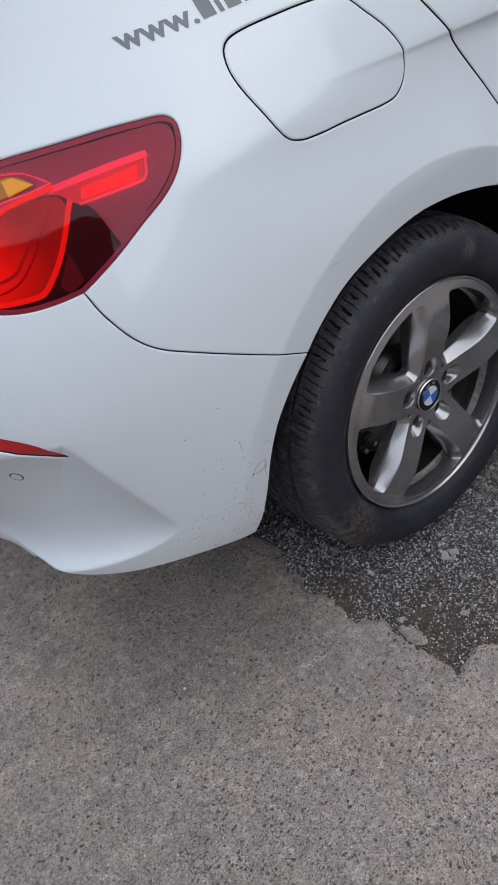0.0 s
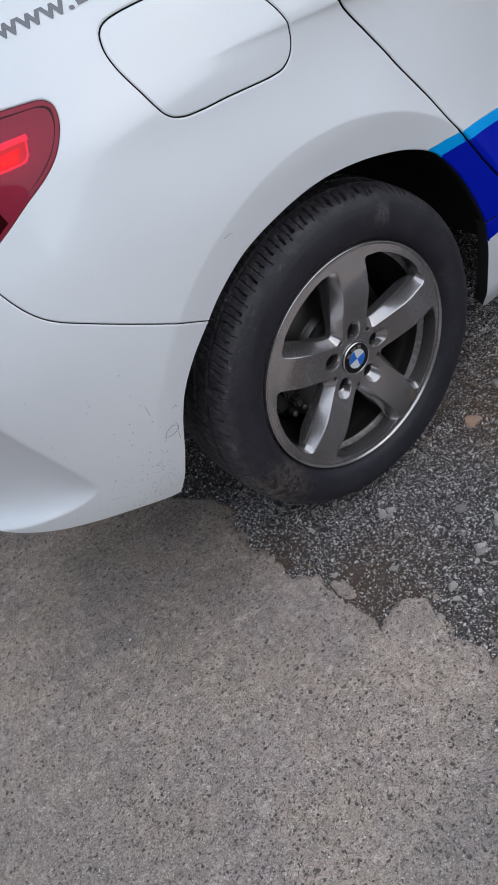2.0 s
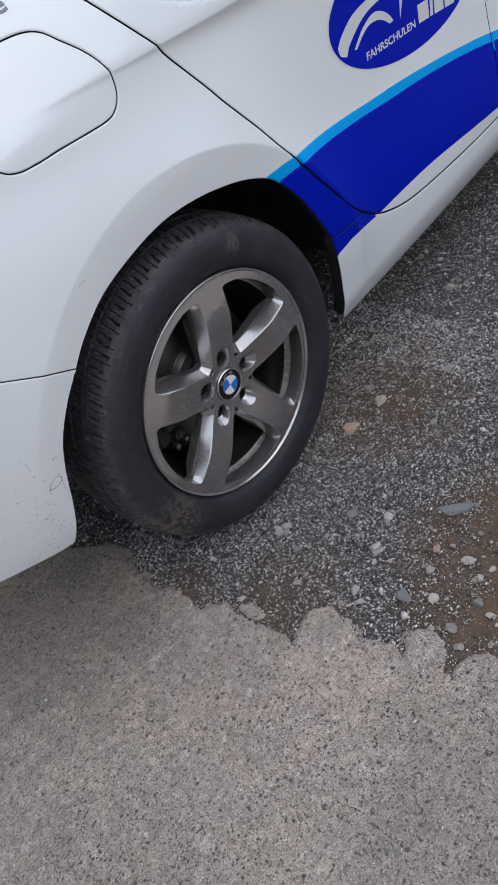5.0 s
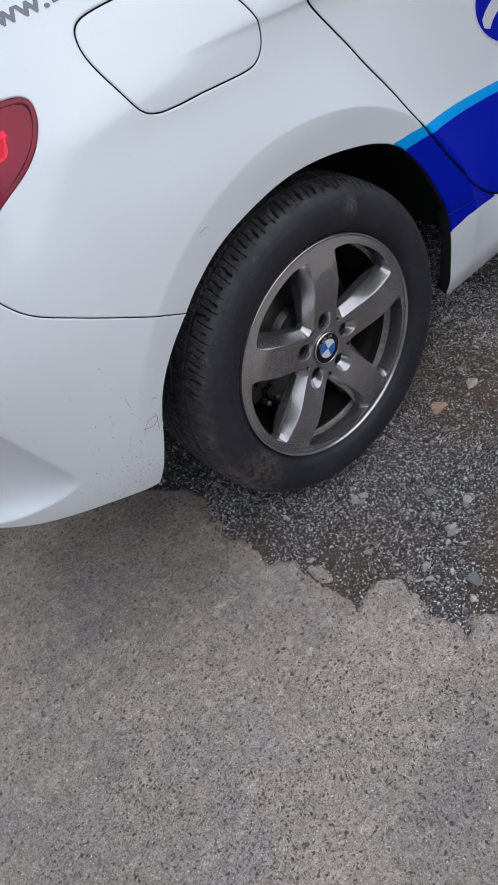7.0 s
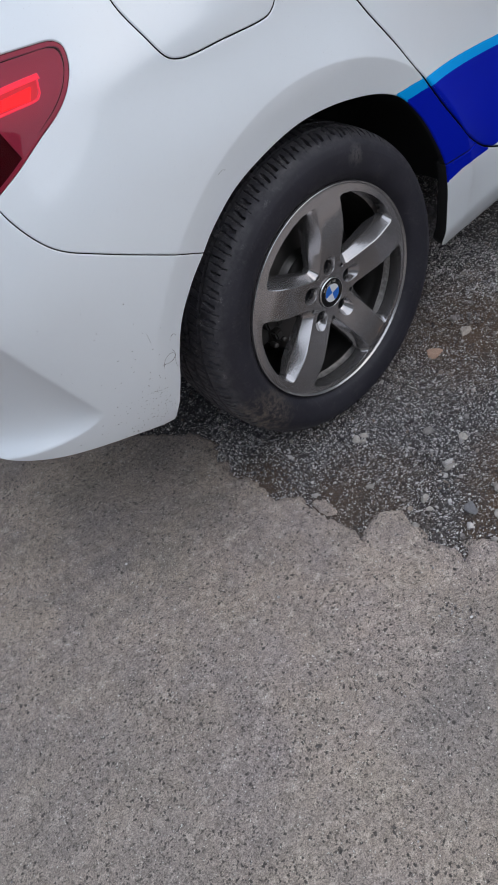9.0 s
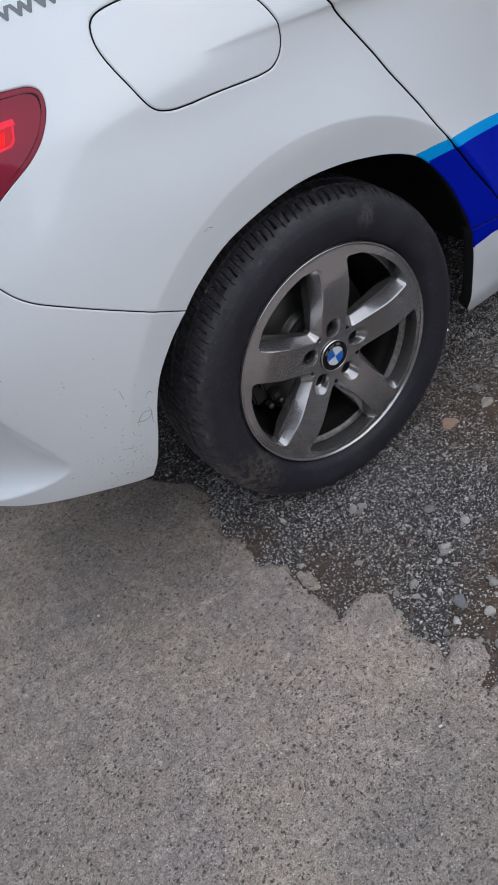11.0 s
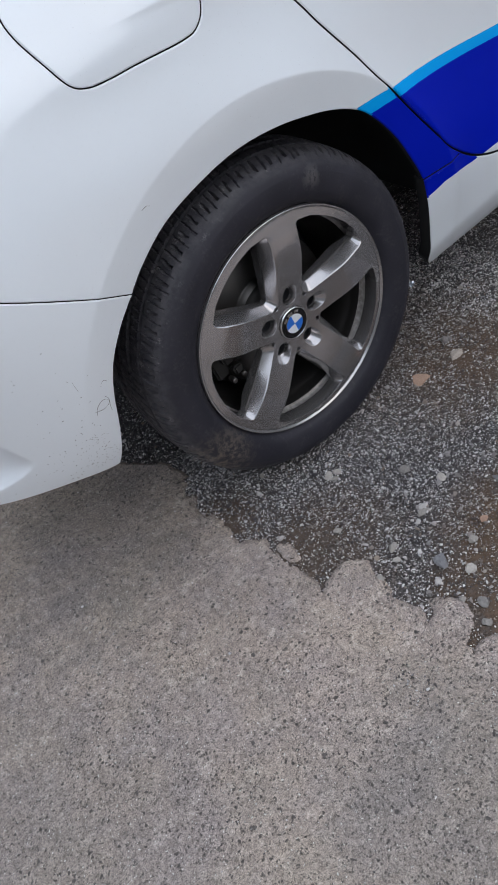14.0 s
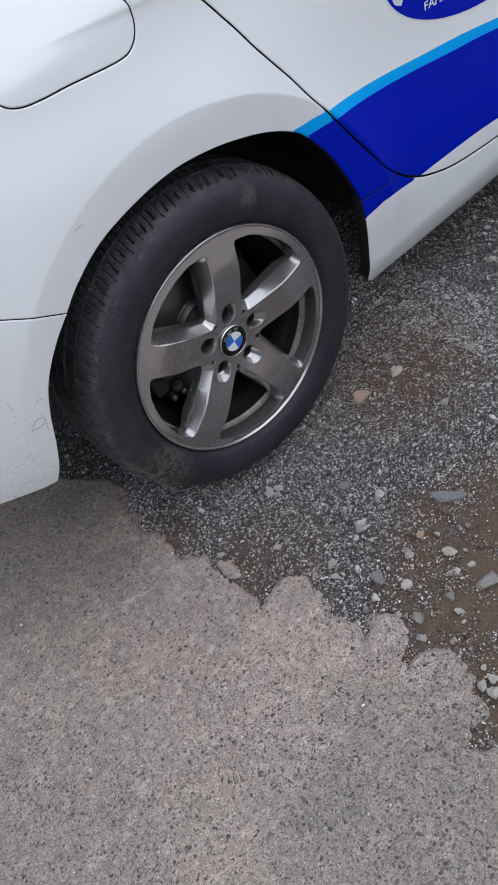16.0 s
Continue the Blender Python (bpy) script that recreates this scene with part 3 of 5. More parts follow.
def lathe(name, profile, material, parent, n=96, label="", centre=(0, 0, 0), flat=False):
    """A solid of revolution round the wheel's axle; the profile is radius and depth."""
    p = np.asarray(profile, float)
    a = np.arange(n) * math.tau / n
    pts = np.stack([p[None, :, 0] * np.cos(a)[:, None], np.broadcast_to(p[:, 1], (n, len(p))), p[None, :, 0] * np.sin(a)[:, None]], -1).reshape(-1, 3) + centre
    m = len(p)
    faces = [(i * m + j, (i + 1) % n * m + j, (i + 1) % n * m + j + 1, i * m + j + 1) for i in range(n) for j in range(m - 1)]
    return mesh_object(name, pts, faces, material, parent, label, flat=flat)


def tube(path, radius, n=8):
    """Points and faces of a rod along a path, with closed ends."""
    p = np.asarray(path, float)
    r = np.broadcast_to(radius, len(p))
    pts, faces = [], []
    for i in range(len(p)):
        d = p[min(i + 1, len(p) - 1)] - p[max(i - 1, 0)]
        d = d / np.linalg.norm(d)
        s = np.cross(d, (0.1, 0.9, 0.3))
        s /= np.linalg.norm(s)
        w = np.cross(d, s)
        a = np.arange(n) * math.tau / n
        pts.append(p[i] + r[i] * (np.cos(a)[:, None] * s + np.sin(a)[:, None] * w))
        if i:
            b = (i - 1) * n
            faces += [(b + k, b + (k + 1) % n, b + n + (k + 1) % n, b + n + k) for k in range(n)]
    faces += [tuple(range(n))[::-1], tuple(range((len(p) - 1) * n, len(p) * n))]
    return np.vstack(pts), faces


def letters(name, text, start, end, height, material, parent, label="", lift=0.0007, shear=0.0, fit=True):
    """Words laid on the car's side between two ends of their base line."""
    c = bpy.data.curves.new(name, "FONT")
    c.body, c.size, c.resolution_u, c.offset = text, 1.0, 4, 0.022
    tmp = new(name + "_outline", c)
    me = bpy.data.meshes.new_from_object(tmp.evaluated_get(bpy.context.evaluated_depsgraph_get()))
    bpy.data.objects.remove(tmp)
    bpy.data.curves.remove(c)
    q = np.array([tuple(v.co[:2]) for v in me.vertices])
    faces = [tuple(p.vertices) for p in me.polygons]
    bpy.data.meshes.remove(me)
    s, e = np.array(start), np.array(end)
    length = np.linalg.norm(e - s)
    d = (e - s) / length
    up = np.array([-d[1], d[0]]) + shear * d
    x = (q[:, 0] - q[:, 0].min()) / np.ptp(q[:, 0]) * length
    p = s + x[:, None] * d + (q[:, 1] / 0.70 * height)[:, None] * up
    return mesh_object(name, side(*p.T) + facing(*p.T) * lift, faces, material, parent, label, facing(*p.T))


def bar(start, end, height):
    s, e = np.array(start, float), np.array(end, float)
    d = (e - s) / np.linalg.norm(e - s)
    up = np.array([-d[1], d[0]]) * height
    return np.array([s, e, e + up, s + up])


# ---- the ground: a concrete slab with a broken edge beside loose gravel ----
# the broken edge of the slab, from under the car towards the camera
SLAB_EDGE = [(-1.5, 3.0), (-1.05, 1.30), (-0.73, 0.895), (-0.61, 0.83), (-0.46, 0.56), (-0.345, 0.382), (-0.288, 0.290), (-0.276, 0.237), (-0.280, 0.210), (-0.300, 0.188), (-0.312, 0.166), (-0.294, 0.146), (-0.306, 0.129), (-0.320, 0.112), (-0.318, 0.088), (-0.307, 0.073), (-0.306, 0.045), (-0.308, 0.012),
             (-0.318, -0.025), (-0.300, -0.040), (-0.278, -0.071), (-0.285, -0.105), (-0.286, -0.147), (-0.282, -0.184), (-0.281, -0.223), (-0.288, -0.256),
             (-0.264, -0.239), (-0.232, -0.234), (-0.205, -0.241), (-0.188, -0.268), (-0.201, -0.303), (-0.199, -0.333), (-0.213, -0.357), (-0.203, -0.394), (-0.199, -0.413),
             (-0.213, -0.439), (-0.233, -0.468)]
SLAB_EDGE_B = [(-0.214, -0.446), (-0.193, -0.433), (-0.184, -0.418), (-0.168, -0.417), (-0.147, -0.443), (-0.146, -0.466), (-0.153, -0.490), (-0.190, -0.512), (-0.206, -0.532),
               (-0.178, -0.529), (-0.144, -0.546), (-0.134, -0.566), (-0.136, -0.592), (-0.151, -0.619), (-0.170, -0.639), (-0.180, -0.671), (-0.210, -0.674), (-0.245, -0.686),
               (-0.225, -0.715), (-0.12, -0.735), (0.05, -0.76), (0.22, -0.80), (0.5, -0.78), (1.1, -0.9), (3.0, -1.0)]


def ragged(p, amount, scale):
    """Roughens an outline."""
    n = outward(p)
    k = np.array([noise.noise((x * scale, y * scale, 3.0)) + 0.6 * noise.noise((x * scale * 3, y * scale * 3, 9.0)) for x, y in p])
    return p + n * (k * amount)[:, None]


def build_ground():
    edge = np.vstack([curve_through(SLAB_EDGE, 0.004)[:-1], curve_through(SLAB_EDGE_B, 0.004)])
    near = (edge[:, 0] < 0.6) & (edge[:, 1] < 0.55)
    rough = ragged(ragged(edge, 0.0060, 80.0), 0.0045, 34.0)
    edge = np.where(near[:, None], rough, edge)
    loop = np.vstack([[(-8, 3.0)], edge, [(8, -1.1), (8, -8), (-8, -8)]])
    loop = loop if area(loop) > 0 else loop[::-1]
    m = len(loop)
    out = outward(loop)
    lean = np.array([0.004 + 0.004 * noise.noise((x * 25, y * 25, 5)) for x, y in loop])[:, None]
    top = loop - out * (0.003 + lean)
    v, f, _ = fill([top], 0.25)
    # wide flat waves over the slab
    lift = np.array([0.0015 * noise.noise((x * 2, y * 2, 0)) - 0.0015 for x, y in v])
    pts = [np.c_[v, lift]]
    faces = [tuple(t) for t in f]
    n = len(v)
    drop = np.array([0.010 + 0.003 * noise.noise((x * 40, y * 40, 2)) for x, y in loop])
    rings = [np.c_[top, [0.0015 * noise.noise((x * 2, y * 2, 0)) - 0.0015 for x, y in top]], np.c_[loop - out * 0.001, -0.0045 + 0 * drop], np.c_[loop + out * 0.003, -drop], np.c_[loop + out * 0.008, -0.03 + 0 * drop]]
    pts += rings
    for k in range(3):
        a = n + k * m
        faces += [(a + i, a + m + i, a + m + (i + 1) % m, a + (i + 1) % m) for i in range(m)]
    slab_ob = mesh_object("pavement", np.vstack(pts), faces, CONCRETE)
    tagged(slab_ob, "worn grey concrete slab with a broken crumbling edge", "pavement", kind="structure")
    # the bed of grit under it, one sheet to the horizon
    fine_x, fine_y = np.arange(-0.76, 1.9, 0.012), np.arange(-1.0, 0.70, 0.012)
    xs = np.r_[-150, -60, -20, -8, -3, -1, fine_x, 2.2, 3, 5, 10, 25, 60, 150]
    ys = np.r_[-150, -60, -20, -8, -3, -1.4, fine_y, 0.9, 1.4, 3, 8, 20, 60, 150]
    X, Y = np.meshgrid(xs, ys)
    bumps = np.array([0.004 * noise.noise((x * 9, y * 9, 0)) + 0.0035 * noise.noise((x * 45, y * 45, 4)) for x, y in zip(X.ravel(), Y.ravel())])
    flat = (np.abs(X) > 3).ravel() | (np.abs(Y) > 3).ravel()
    Zs = np.where(flat, -0.012, -0.009 + bumps)
    c = len(xs)
    faces = [(j * c + i, j * c + i + 1, (j + 1) * c + i + 1, (j + 1) * c + i) for j in range(len(ys) - 1) for i in range(c - 1)]
    g = mesh_object("ground", np.stack([X.ravel(), Y.ravel(), Zs], 1), faces, GRIT)
    tagged(g, "dark gritty gravel bed with patches of brown soil", "ground", kind="structure")
    return loop


SLAB_LOOP = build_ground()

PHI = (1 + 5 ** 0.5) / 2
ICO_V = np.array([(-1, PHI, 0), (1, PHI, 0), (-1, -PHI, 0), (1, -PHI, 0), (0, -1, PHI), (0, 1, PHI), (0, -1, -PHI), (0, 1, -PHI), (PHI, 0, -1), (PHI, 0, 1), (-PHI, 0, -1), (-PHI, 0, 1)]) / 1.902
ICO_F = np.array([(0, 11, 5), (0, 5, 1), (0, 1, 7), (0, 7, 10), (0, 10, 11), (1, 5, 9), (5, 11, 4), (11, 10, 2), (10, 7, 6), (7, 1, 8),
                  (3, 9, 4), (3, 4, 2), (3, 2, 6), (3, 6, 8), (3, 8, 9), (4, 9, 5), (2, 4, 11), (6, 2, 10), (8, 6, 7), (9, 8, 1)])


OCT_V = np.array([(1, 0, 0), (-1, 0, 0), (0, 1, 0), (0, -1, 0), (0, 0, 1), (0, 0, -1), (0.62, 0.62, 0.4), (-0.62, -0.62, 0.4)], float)
OCT_F = np.array([(0, 6, 4), (6, 2, 4), (2, 1, 4), (1, 7, 4), (7, 3, 4), (3, 0, 4), (0, 2, 6), (1, 3, 7), (2, 0, 5), (1, 2, 5), (3, 1, 5), (0, 3, 5)])

CHIP_V = np.array([(1, 0, 0), (-0.5, 0.87, 0.1), (-0.5, -0.87, -0.1), (0.1, 0.05, 0.95), (-0.1, 0, -0.9)])
CHIP_F = np.array([(0, 1, 3), (1, 2, 3), (2, 0, 3), (1, 0, 4), (2, 1, 4), (0, 2, 4)])


def pebbles(rng, places, sizes, base=ICO_V, base_f=ICO_F):
    """Many small broken stones in one mesh."""
    n = len(places)
    m = len(base)
    shape = base[None] * (1 + rng.uniform(-0.28, 0.28, (n, m, 1)))
    shape = shape * np.stack([rng.uniform(0.8, 1.3, n), rng.uniform(0.6, 1.0, n), rng.uniform(0.45, 0.8, n)], 1)[:, None]
    a, b = rng.uniform(0, math.tau, n), rng.normal(0, 0.35, n)
    x, y, z = shape[..., 0], shape[..., 1], shape[..., 2]
    y, z = y * np.cos(b)[:, None] - z * np.sin(b)[:, None], y * np.sin(b)[:, None] + z * np.cos(b)[:, None]
    x, y = x * np.cos(a)[:, None] - y * np.sin(a)[:, None], x * np.sin(a)[:, None] + y * np.cos(a)[:, None]
    pts = np.stack([x, y, z], -1) * sizes[:, None, None] + places[:, None]
    faces = (base_f[None] + m * np.arange(n)[:, None, None]).reshape(-1, 3)
    return pts.reshape(-1, 3), faces


def triangle_mesh(name, pts, faces, material):
    me = bpy.data.meshes.new(name)
    me.vertices.add(len(pts))
    me.vertices.foreach_set("co", np.ascontiguousarray(pts, np.float32).ravel())
    me.loops.add(3 * len(faces))
    me.loops.foreach_set("vertex_index", np.ascontiguousarray(faces, np.int32).ravel())
    me.polygons.add(len(faces))
    me.polygons.foreach_set("loop_start", np.arange(0, 3 * len(faces), 3, dtype=np.int32))
    me.materials.append(material)
    me.update(calc_edges=True)
    me.validate()
    return new(name, me)


def bed_height(xy):
    return np.array([-0.009 + 0.004 * noise.noise((x * 9, y * 9, 0)) + 0.0035 * noise.noise((x * 45, y * 45, 4)) for x, y in xy])


def bare_soil(xy):
    """How bare of gravel the ground is, from 0 to 1."""
    b = np.maximum(1 - np.hypot(xy[:, 0] - 0.08, xy[:, 1] + 0.60) / 0.34, 0)
    b = np.maximum(b, 0.50 * np.maximum(1 - np.hypot(xy[:, 0] - 0.33, xy[:, 1] + 0.08) / 0.16, 0))
    b = np.maximum(b, 0.50 * np.maximum(1 - np.hypot(xy[:, 0] + 0.02, xy[:, 1] + 0.43) / 0.12, 0))
    for x, y, reach, much in ((-0.20, -0.70, 0.12, 0.75), (-0.13, -0.50, 0.15, 0.6), (-0.30, 0.03, 0.12, 0.55), (-0.25, -0.16, 0.13, 0.62)):
        b = np.maximum(b, much * np.maximum(1 - np.hypot(xy[:, 0] - x, xy[:, 1] - y) / reach, 0))
    return b


def scatter(rng, n, near_share):
    """Places on the gravel, most of them near the rear wheel."""
    xy = np.stack([rng.uniform(-0.75, 1.9, n), rng.uniform(-1.0, 0.62, n)], 1)
    pick = rng.random(n)
    close, middle = pick < near_share, pick > near_share + 0.12
    xy[close] = np.stack([rng.uniform(-0.36, 0.62, close.sum()), rng.uniform(-0.74, 0.28, close.sum())], 1)
    behind = np.arange(n) < n // 14
    xy[middle] = np.stack([0.45 + 1.15 * rng.random(middle.sum()) ** 1.3, rng.uniform(-0.40, 0.52, middle.sum())], 1)
    xy[behind] = np.stack([rng.uniform(-0.55, 0.15, behind.sum()), rng.uniform(0.12, 0.58, behind.sum())], 1)
    xy = xy[~inside(xy, [SLAB_LOOP])]
    thin = 1.6 * bare_soil(xy) * np.array([0.85 + 0.9 * noise.noise((x * 22, y * 22, 1.0)) for x, y in xy])
    return xy[rng.random(len(xy)) > thin]


def build_gravel():
    rng = np.random.default_rng(7)
    xy = scatter(rng, 270000, 0.62)
    size = np.exp(rng.normal(np.log(0.00165), 0.42, len(xy))) * (1 + 0.35 * np.clip(np.hypot(xy[:, 0], xy[:, 1] + 0.2) - 0.4, 0, 1.2))
    pts, faces = pebbles(rng, np.c_[xy, bed_height(xy) + size * 0.35], size, CHIP_V, CHIP_F)
    tagged(triangle_mesh("gravel", pts, faces, GRAVEL), "loose grey gravel and grit", "gravel", kind="stuff")
    # coarser broken stones among it
    xy = scatter(rng, 7000, 0.5)
    size = np.exp(rng.normal(np.log(0.0034), 0.32, len(xy)))
    pts, faces = pebbles(rng, np.c_[xy, bed_height(xy) + size * 0.35], size)
    tagged(triangle_mesh("coarse_gravel", pts, faces, GRAVEL), "coarse grey broken gravel", "gravel", kind="stuff")
    # small pale chips that glint on top
    xy = scatter(rng, 42000, 0.62)
    size = np.exp(rng.normal(np.log(0.00140), 0.34, len(xy)))
    pts, faces = pebbles(rng, np.c_[xy, bed_height(xy) + 0.0012 + size * 0.5], size, OCT_V, OCT_F)
    tagged(triangle_mesh("pale_chips", pts, faces, CHIPS), "small whitish stone chips strewn over the gravel", "gravel", kind="stuff")
    # crumbs that have strayed on to the slab
    m = 900
    i = rng.integers(0, len(SLAB_LOOP), m)
    xy = SLAB_LOOP[i] + rng.normal(0, 0.05, (m, 2))
    wide = rng.random(m) < 0.45
    xy[wide] = np.stack([rng.uniform(-1.2, 0.3, wide.sum()), rng.uniform(-1.0, 0.3, wide.sum())], 1)
    for a, b, (x, y, spread) in ((0, 150, (-0.235, -0.645, 0.030)), (150, 230, (-0.315, -0.500, 0.025)), (230, 270, (-0.150, -0.640, 0.02))):
        xy[a:b] = rng.normal((x, y), spread, (b - a, 2))
    on = inside(xy, [SLAB_LOOP]) & (np.abs(xy[:, 0]) < 1.3) & (xy[:, 1] > -1.1)
    xy = xy[on]
    size = rng.uniform(0.0007, 0.0020, len(xy)) * np.where(rng.random(len(xy)) < 0.12, 1.7, 1.0)
    pts, faces = pebbles(rng, np.c_[xy, size * 0.4 - 0.0012], size)
    tagged(triangle_mesh("crumbs", pts, faces, GRAVEL), "tiny stone crumbs strewn over the concrete", "grit", kind="stuff")


build_gravel()


def stone(place, size, long=1.3, material=None, seed=1, label="pale grey broken stone lying on the gravel", flat=0.6, turn=0.0, group="stones on the gravel"):
    """One loose stone, broken and worn."""
    bm = bmesh.new()
    bmesh.ops.create_icosphere(bm, subdivisions=3, radius=1.0)
    rng = random.Random(seed)
    cutters = []
    for _ in range(15):
        d = Vector((rng.gauss(0, 1), rng.gauss(0, 1), rng.gauss(0, 1))).normalized()
        cutters.append((d, rng.uniform(0.50, 0.82)))
    off = Vector((rng.uniform(0, 50), 0, 0))
    for v in bm.verts:
        p = v.co.copy()
        for d, far in cutters:
            over = p.dot(d) - far
            if over > 0:
                p -= d * over * 0.97
        p *= 1 + 0.13 * noise.noise(p * 2.6 + off) + 0.06 * noise.noise(p * 7 + off)
        v.co = Vector((p.x * long, p.y, p.z * flat)) * size * 1.2
    me = bpy.data.meshes.new("stone")
    bm.to_mesh(me)
    bm.free()
    me.materials.append(material or STONE)
    me.polygons.foreach_set("use_smooth", [True] * len(me.polygons))
    me.set_sharp_from_angle(angle=radians(18))
    ob = new("stone", me)
    ob.matrix_world = pose(place[0], place[1], -0.007 + size * flat * 0.45, 0, 0, turn)
    return tagged(ob, label, "stone", group)


for i, (x, y, s, k) in enumerate([(0.017, -0.177, 0.010, 1.2), (-0.090, -0.060, 0.009, 1.3), (-0.070, -0.066, 0.007, 1.1), (-0.083, -0.075, 0.006, 1.4), (-0.172, 0.062, 0.006, 1.1),
                                 (0.042, -0.250, 0.009, 1.3), (0.064, -0.273, 0.005, 1.1), (-0.040, -0.278, 0.009, 1.7), (-0.135, -0.286, 0.008, 1.5), (-0.170, -0.279, 0.005, 1.2),
                                 (-0.151, -0.312, 0.006, 1.2), (-0.172, -0.174, 0.007, 1.2), (-0.035, -0.388, 0.009, 1.4), (0.032, -0.400, 0.005, 1.3), (0.015, -0.444, 0.010, 1.4),
                                 (0.018, -0.489, 0.006, 1.3), (-0.010, -0.479, 0.007, 1.2), (-0.057, -0.502, 0.009, 1.3), (-0.070, -0.531, 0.007, 1.2), (0.002, -0.533, 0.014, 1.7),
                                 (-0.086, -0.428, 0.009, 1.3), (-0.121, -0.487, 0.009, 1.3), (-0.148, -0.514, 0.008, 1.1), (-0.140, -0.456, 0.006, 1.2), (-0.154, -0.642, 0.008, 1.4),
                                 (-0.133, -0.646, 0.008, 1.3), (-0.150, -0.662, 0.009, 1.2), (-0.127, -0.625, 0.005, 1.2), (0.079, -0.432, 0.005, 1.3), (-0.197, -0.315, 0.006, 1.5),
                                 (0.731, 0.006, 0.012, 1.1), (0.617, 0.063, 0.008, 1.2), (0.832, 0.156, 0.009, 1.3), (0.499, 0.091, 0.006, 1.2), (0.465, -0.143, 0.009, 1.5), (0.30, -0.20, 0.008, 1.2), (0.22, -0.30, 0.007, 1.3)]):
    stone((x, y), s, k, seed=20 + i, turn=i * 47 % 180)
stone((0.222, -0.036), 0.015, 1.5, RED_STONE, 5, "flat reddish stone lying on the gravel", 0.45, -35)
stone((0.013, -0.377), 0.008, 1.2, RED_STONE, 6, "small reddish stone lying on the gravel", 0.5, 20)
stone((0.110, -0.358), 0.0145, 2.5, BLUE_STONE, 8, "long flat blue-grey stone set in the gravel", 0.40, -50)
stone((-0.103, -0.375), 0.013, 1.3, BLUE_STONE, 9, "blue-grey stone lying on the gravel", 0.5, 40)
stone((0.318, -0.049), 0.015, 1.3, STONE, 11, "low pale crumbling stone sunk in the gravel", 0.35, 15)


def concrete_lump(outline):
    """A low piece broken off the slab."""
    p = ragged(rounded(outline, 0.006, 6), 0.006, 70.0)
    p = p if area(p) > 0 else p[::-1]
    top = p - outward(p) * 0.004
    v, f, _ = fill([top], 0.006)
    z = np.array([-0.0040 + 0.003 * noise.noise((x * 60, y * 60, 6)) for x, y in v])
    m, n = len(p), len(v)
    pts = np.vstack([np.c_[v, z], np.c_[top, np.full(m, -0.0048)], np.c_[p, np.full(m, -0.0068)], np.c_[p + outward(p) * 0.003, np.full(m, -0.02)]])
    faces = [tuple(t) for t in f] + [(n + k * m + i, n + (k + 1) * m + i, n + (k + 1) * m + (i + 1) % m, n + k * m + (i + 1) % m) for k in range(2) for i in range(m)]
    tagged(mesh_object("concrete_lump", pts, faces, CONCRETE), "broken concrete lump beside the slab's edge", "rubble")


concrete_lump([(-0.276, -0.099), (-0.263, -0.101), (-0.250, -0.122), (-0.254, -0.142), (-0.263, -0.159), (-0.276, -0.153), (-0.280, -0.128)])


def scrap(place, size):
    """A crumpled bit of pale foil."""
    bm = bmesh.new()
    bmesh.ops.create_grid(bm, x_segments=8, y_segments=6, size=size)
    for v in bm.verts:
        v.co.y *= 0.6
        v.co.z = size * (0.5 + 0.7 * noise.noise(v.co * (3.0 / size) + Vector((4, 2, 7))))
    me = bpy.data.meshes.new("foil_scrap")
    bm.to_mesh(me)
    bm.free()
    me.materials.append(node_mat("pale_foil", (0.75, 0.80, 0.88), 0.25, 0.6))
    ob = new("foil_scrap", me)
    ob.matrix_world = pose(place[0], place[1], -0.008, 0, 0, 35)
    thick = ob.modifiers.new("thickness", "SOLIDIFY")
    thick.thickness = 0.0004
    tagged(ob, "crumpled scrap of pale foil on the gravel", "litter")


scrap((0.452, 0.205), 0.011)


# ---- the car ----
car = new("parked_car")
tagged(car, "white hatchback car with blue stripes parked on gravel", "car")
car.location = (0, 0, 0)

ARCH = [(-0.259, 0.586), (-0.222, 0.616), (-0.160, 0.650), (-0.085, 0.668), (0.000, 0.676), (0.080, 0.668), (0.150, 0.650), (0.202, 0.630), (0.247, 0.603), (0.278, 0.569), (0.312, 0.515), (0.341, 0.443), (0.354, 0.402)]
ARCH_LOW = [(-0.415, 0.287), (-0.399, 0.320), (-0.380, 0.378), (-0.361, 0.445), (-0.337, 0.501), (-0.300, 0.549), (-0.259, 0.586)]
DOOR_GAP = [(0.464, 0.394), (0.4231, 0.4379), (0.3731, 0.5149), (0.3501, 0.5529), (0.322, 0.6), (0.2925, 0.647), (0.268, 0.6894), (0.2435, 0.7276), (0.2223, 0.7628), (0.2041, 0.7981), (0.1812, 0.8371), (0.1666, 0.8599), (0.1528, 0.8808), (0.1427, 0.8982), (0.1242, 0.9267), (0.0964, 0.9696), (0.0757, 1.0022), (0.0355, 1.0592), (0.0119, 1.0937), (-0.0054, 1.1232), (-0.05, 1.2)]
DOOR_FOOT = [(0.464, 0.394), (0.506, 0.360), (0.567, 0.327), (0.658, 0.299), (0.802, 0.282), (0.958, 0.272), (1.075, 0.270)]
BUMPER_GAP = [(-0.525, 0.814), (-0.513, 0.7808), (-0.4908, 0.7415), (-0.4651, 0.7148), (-0.4184, 0.6854), (-0.3189, 0.6238), (-0.259, 0.586)]
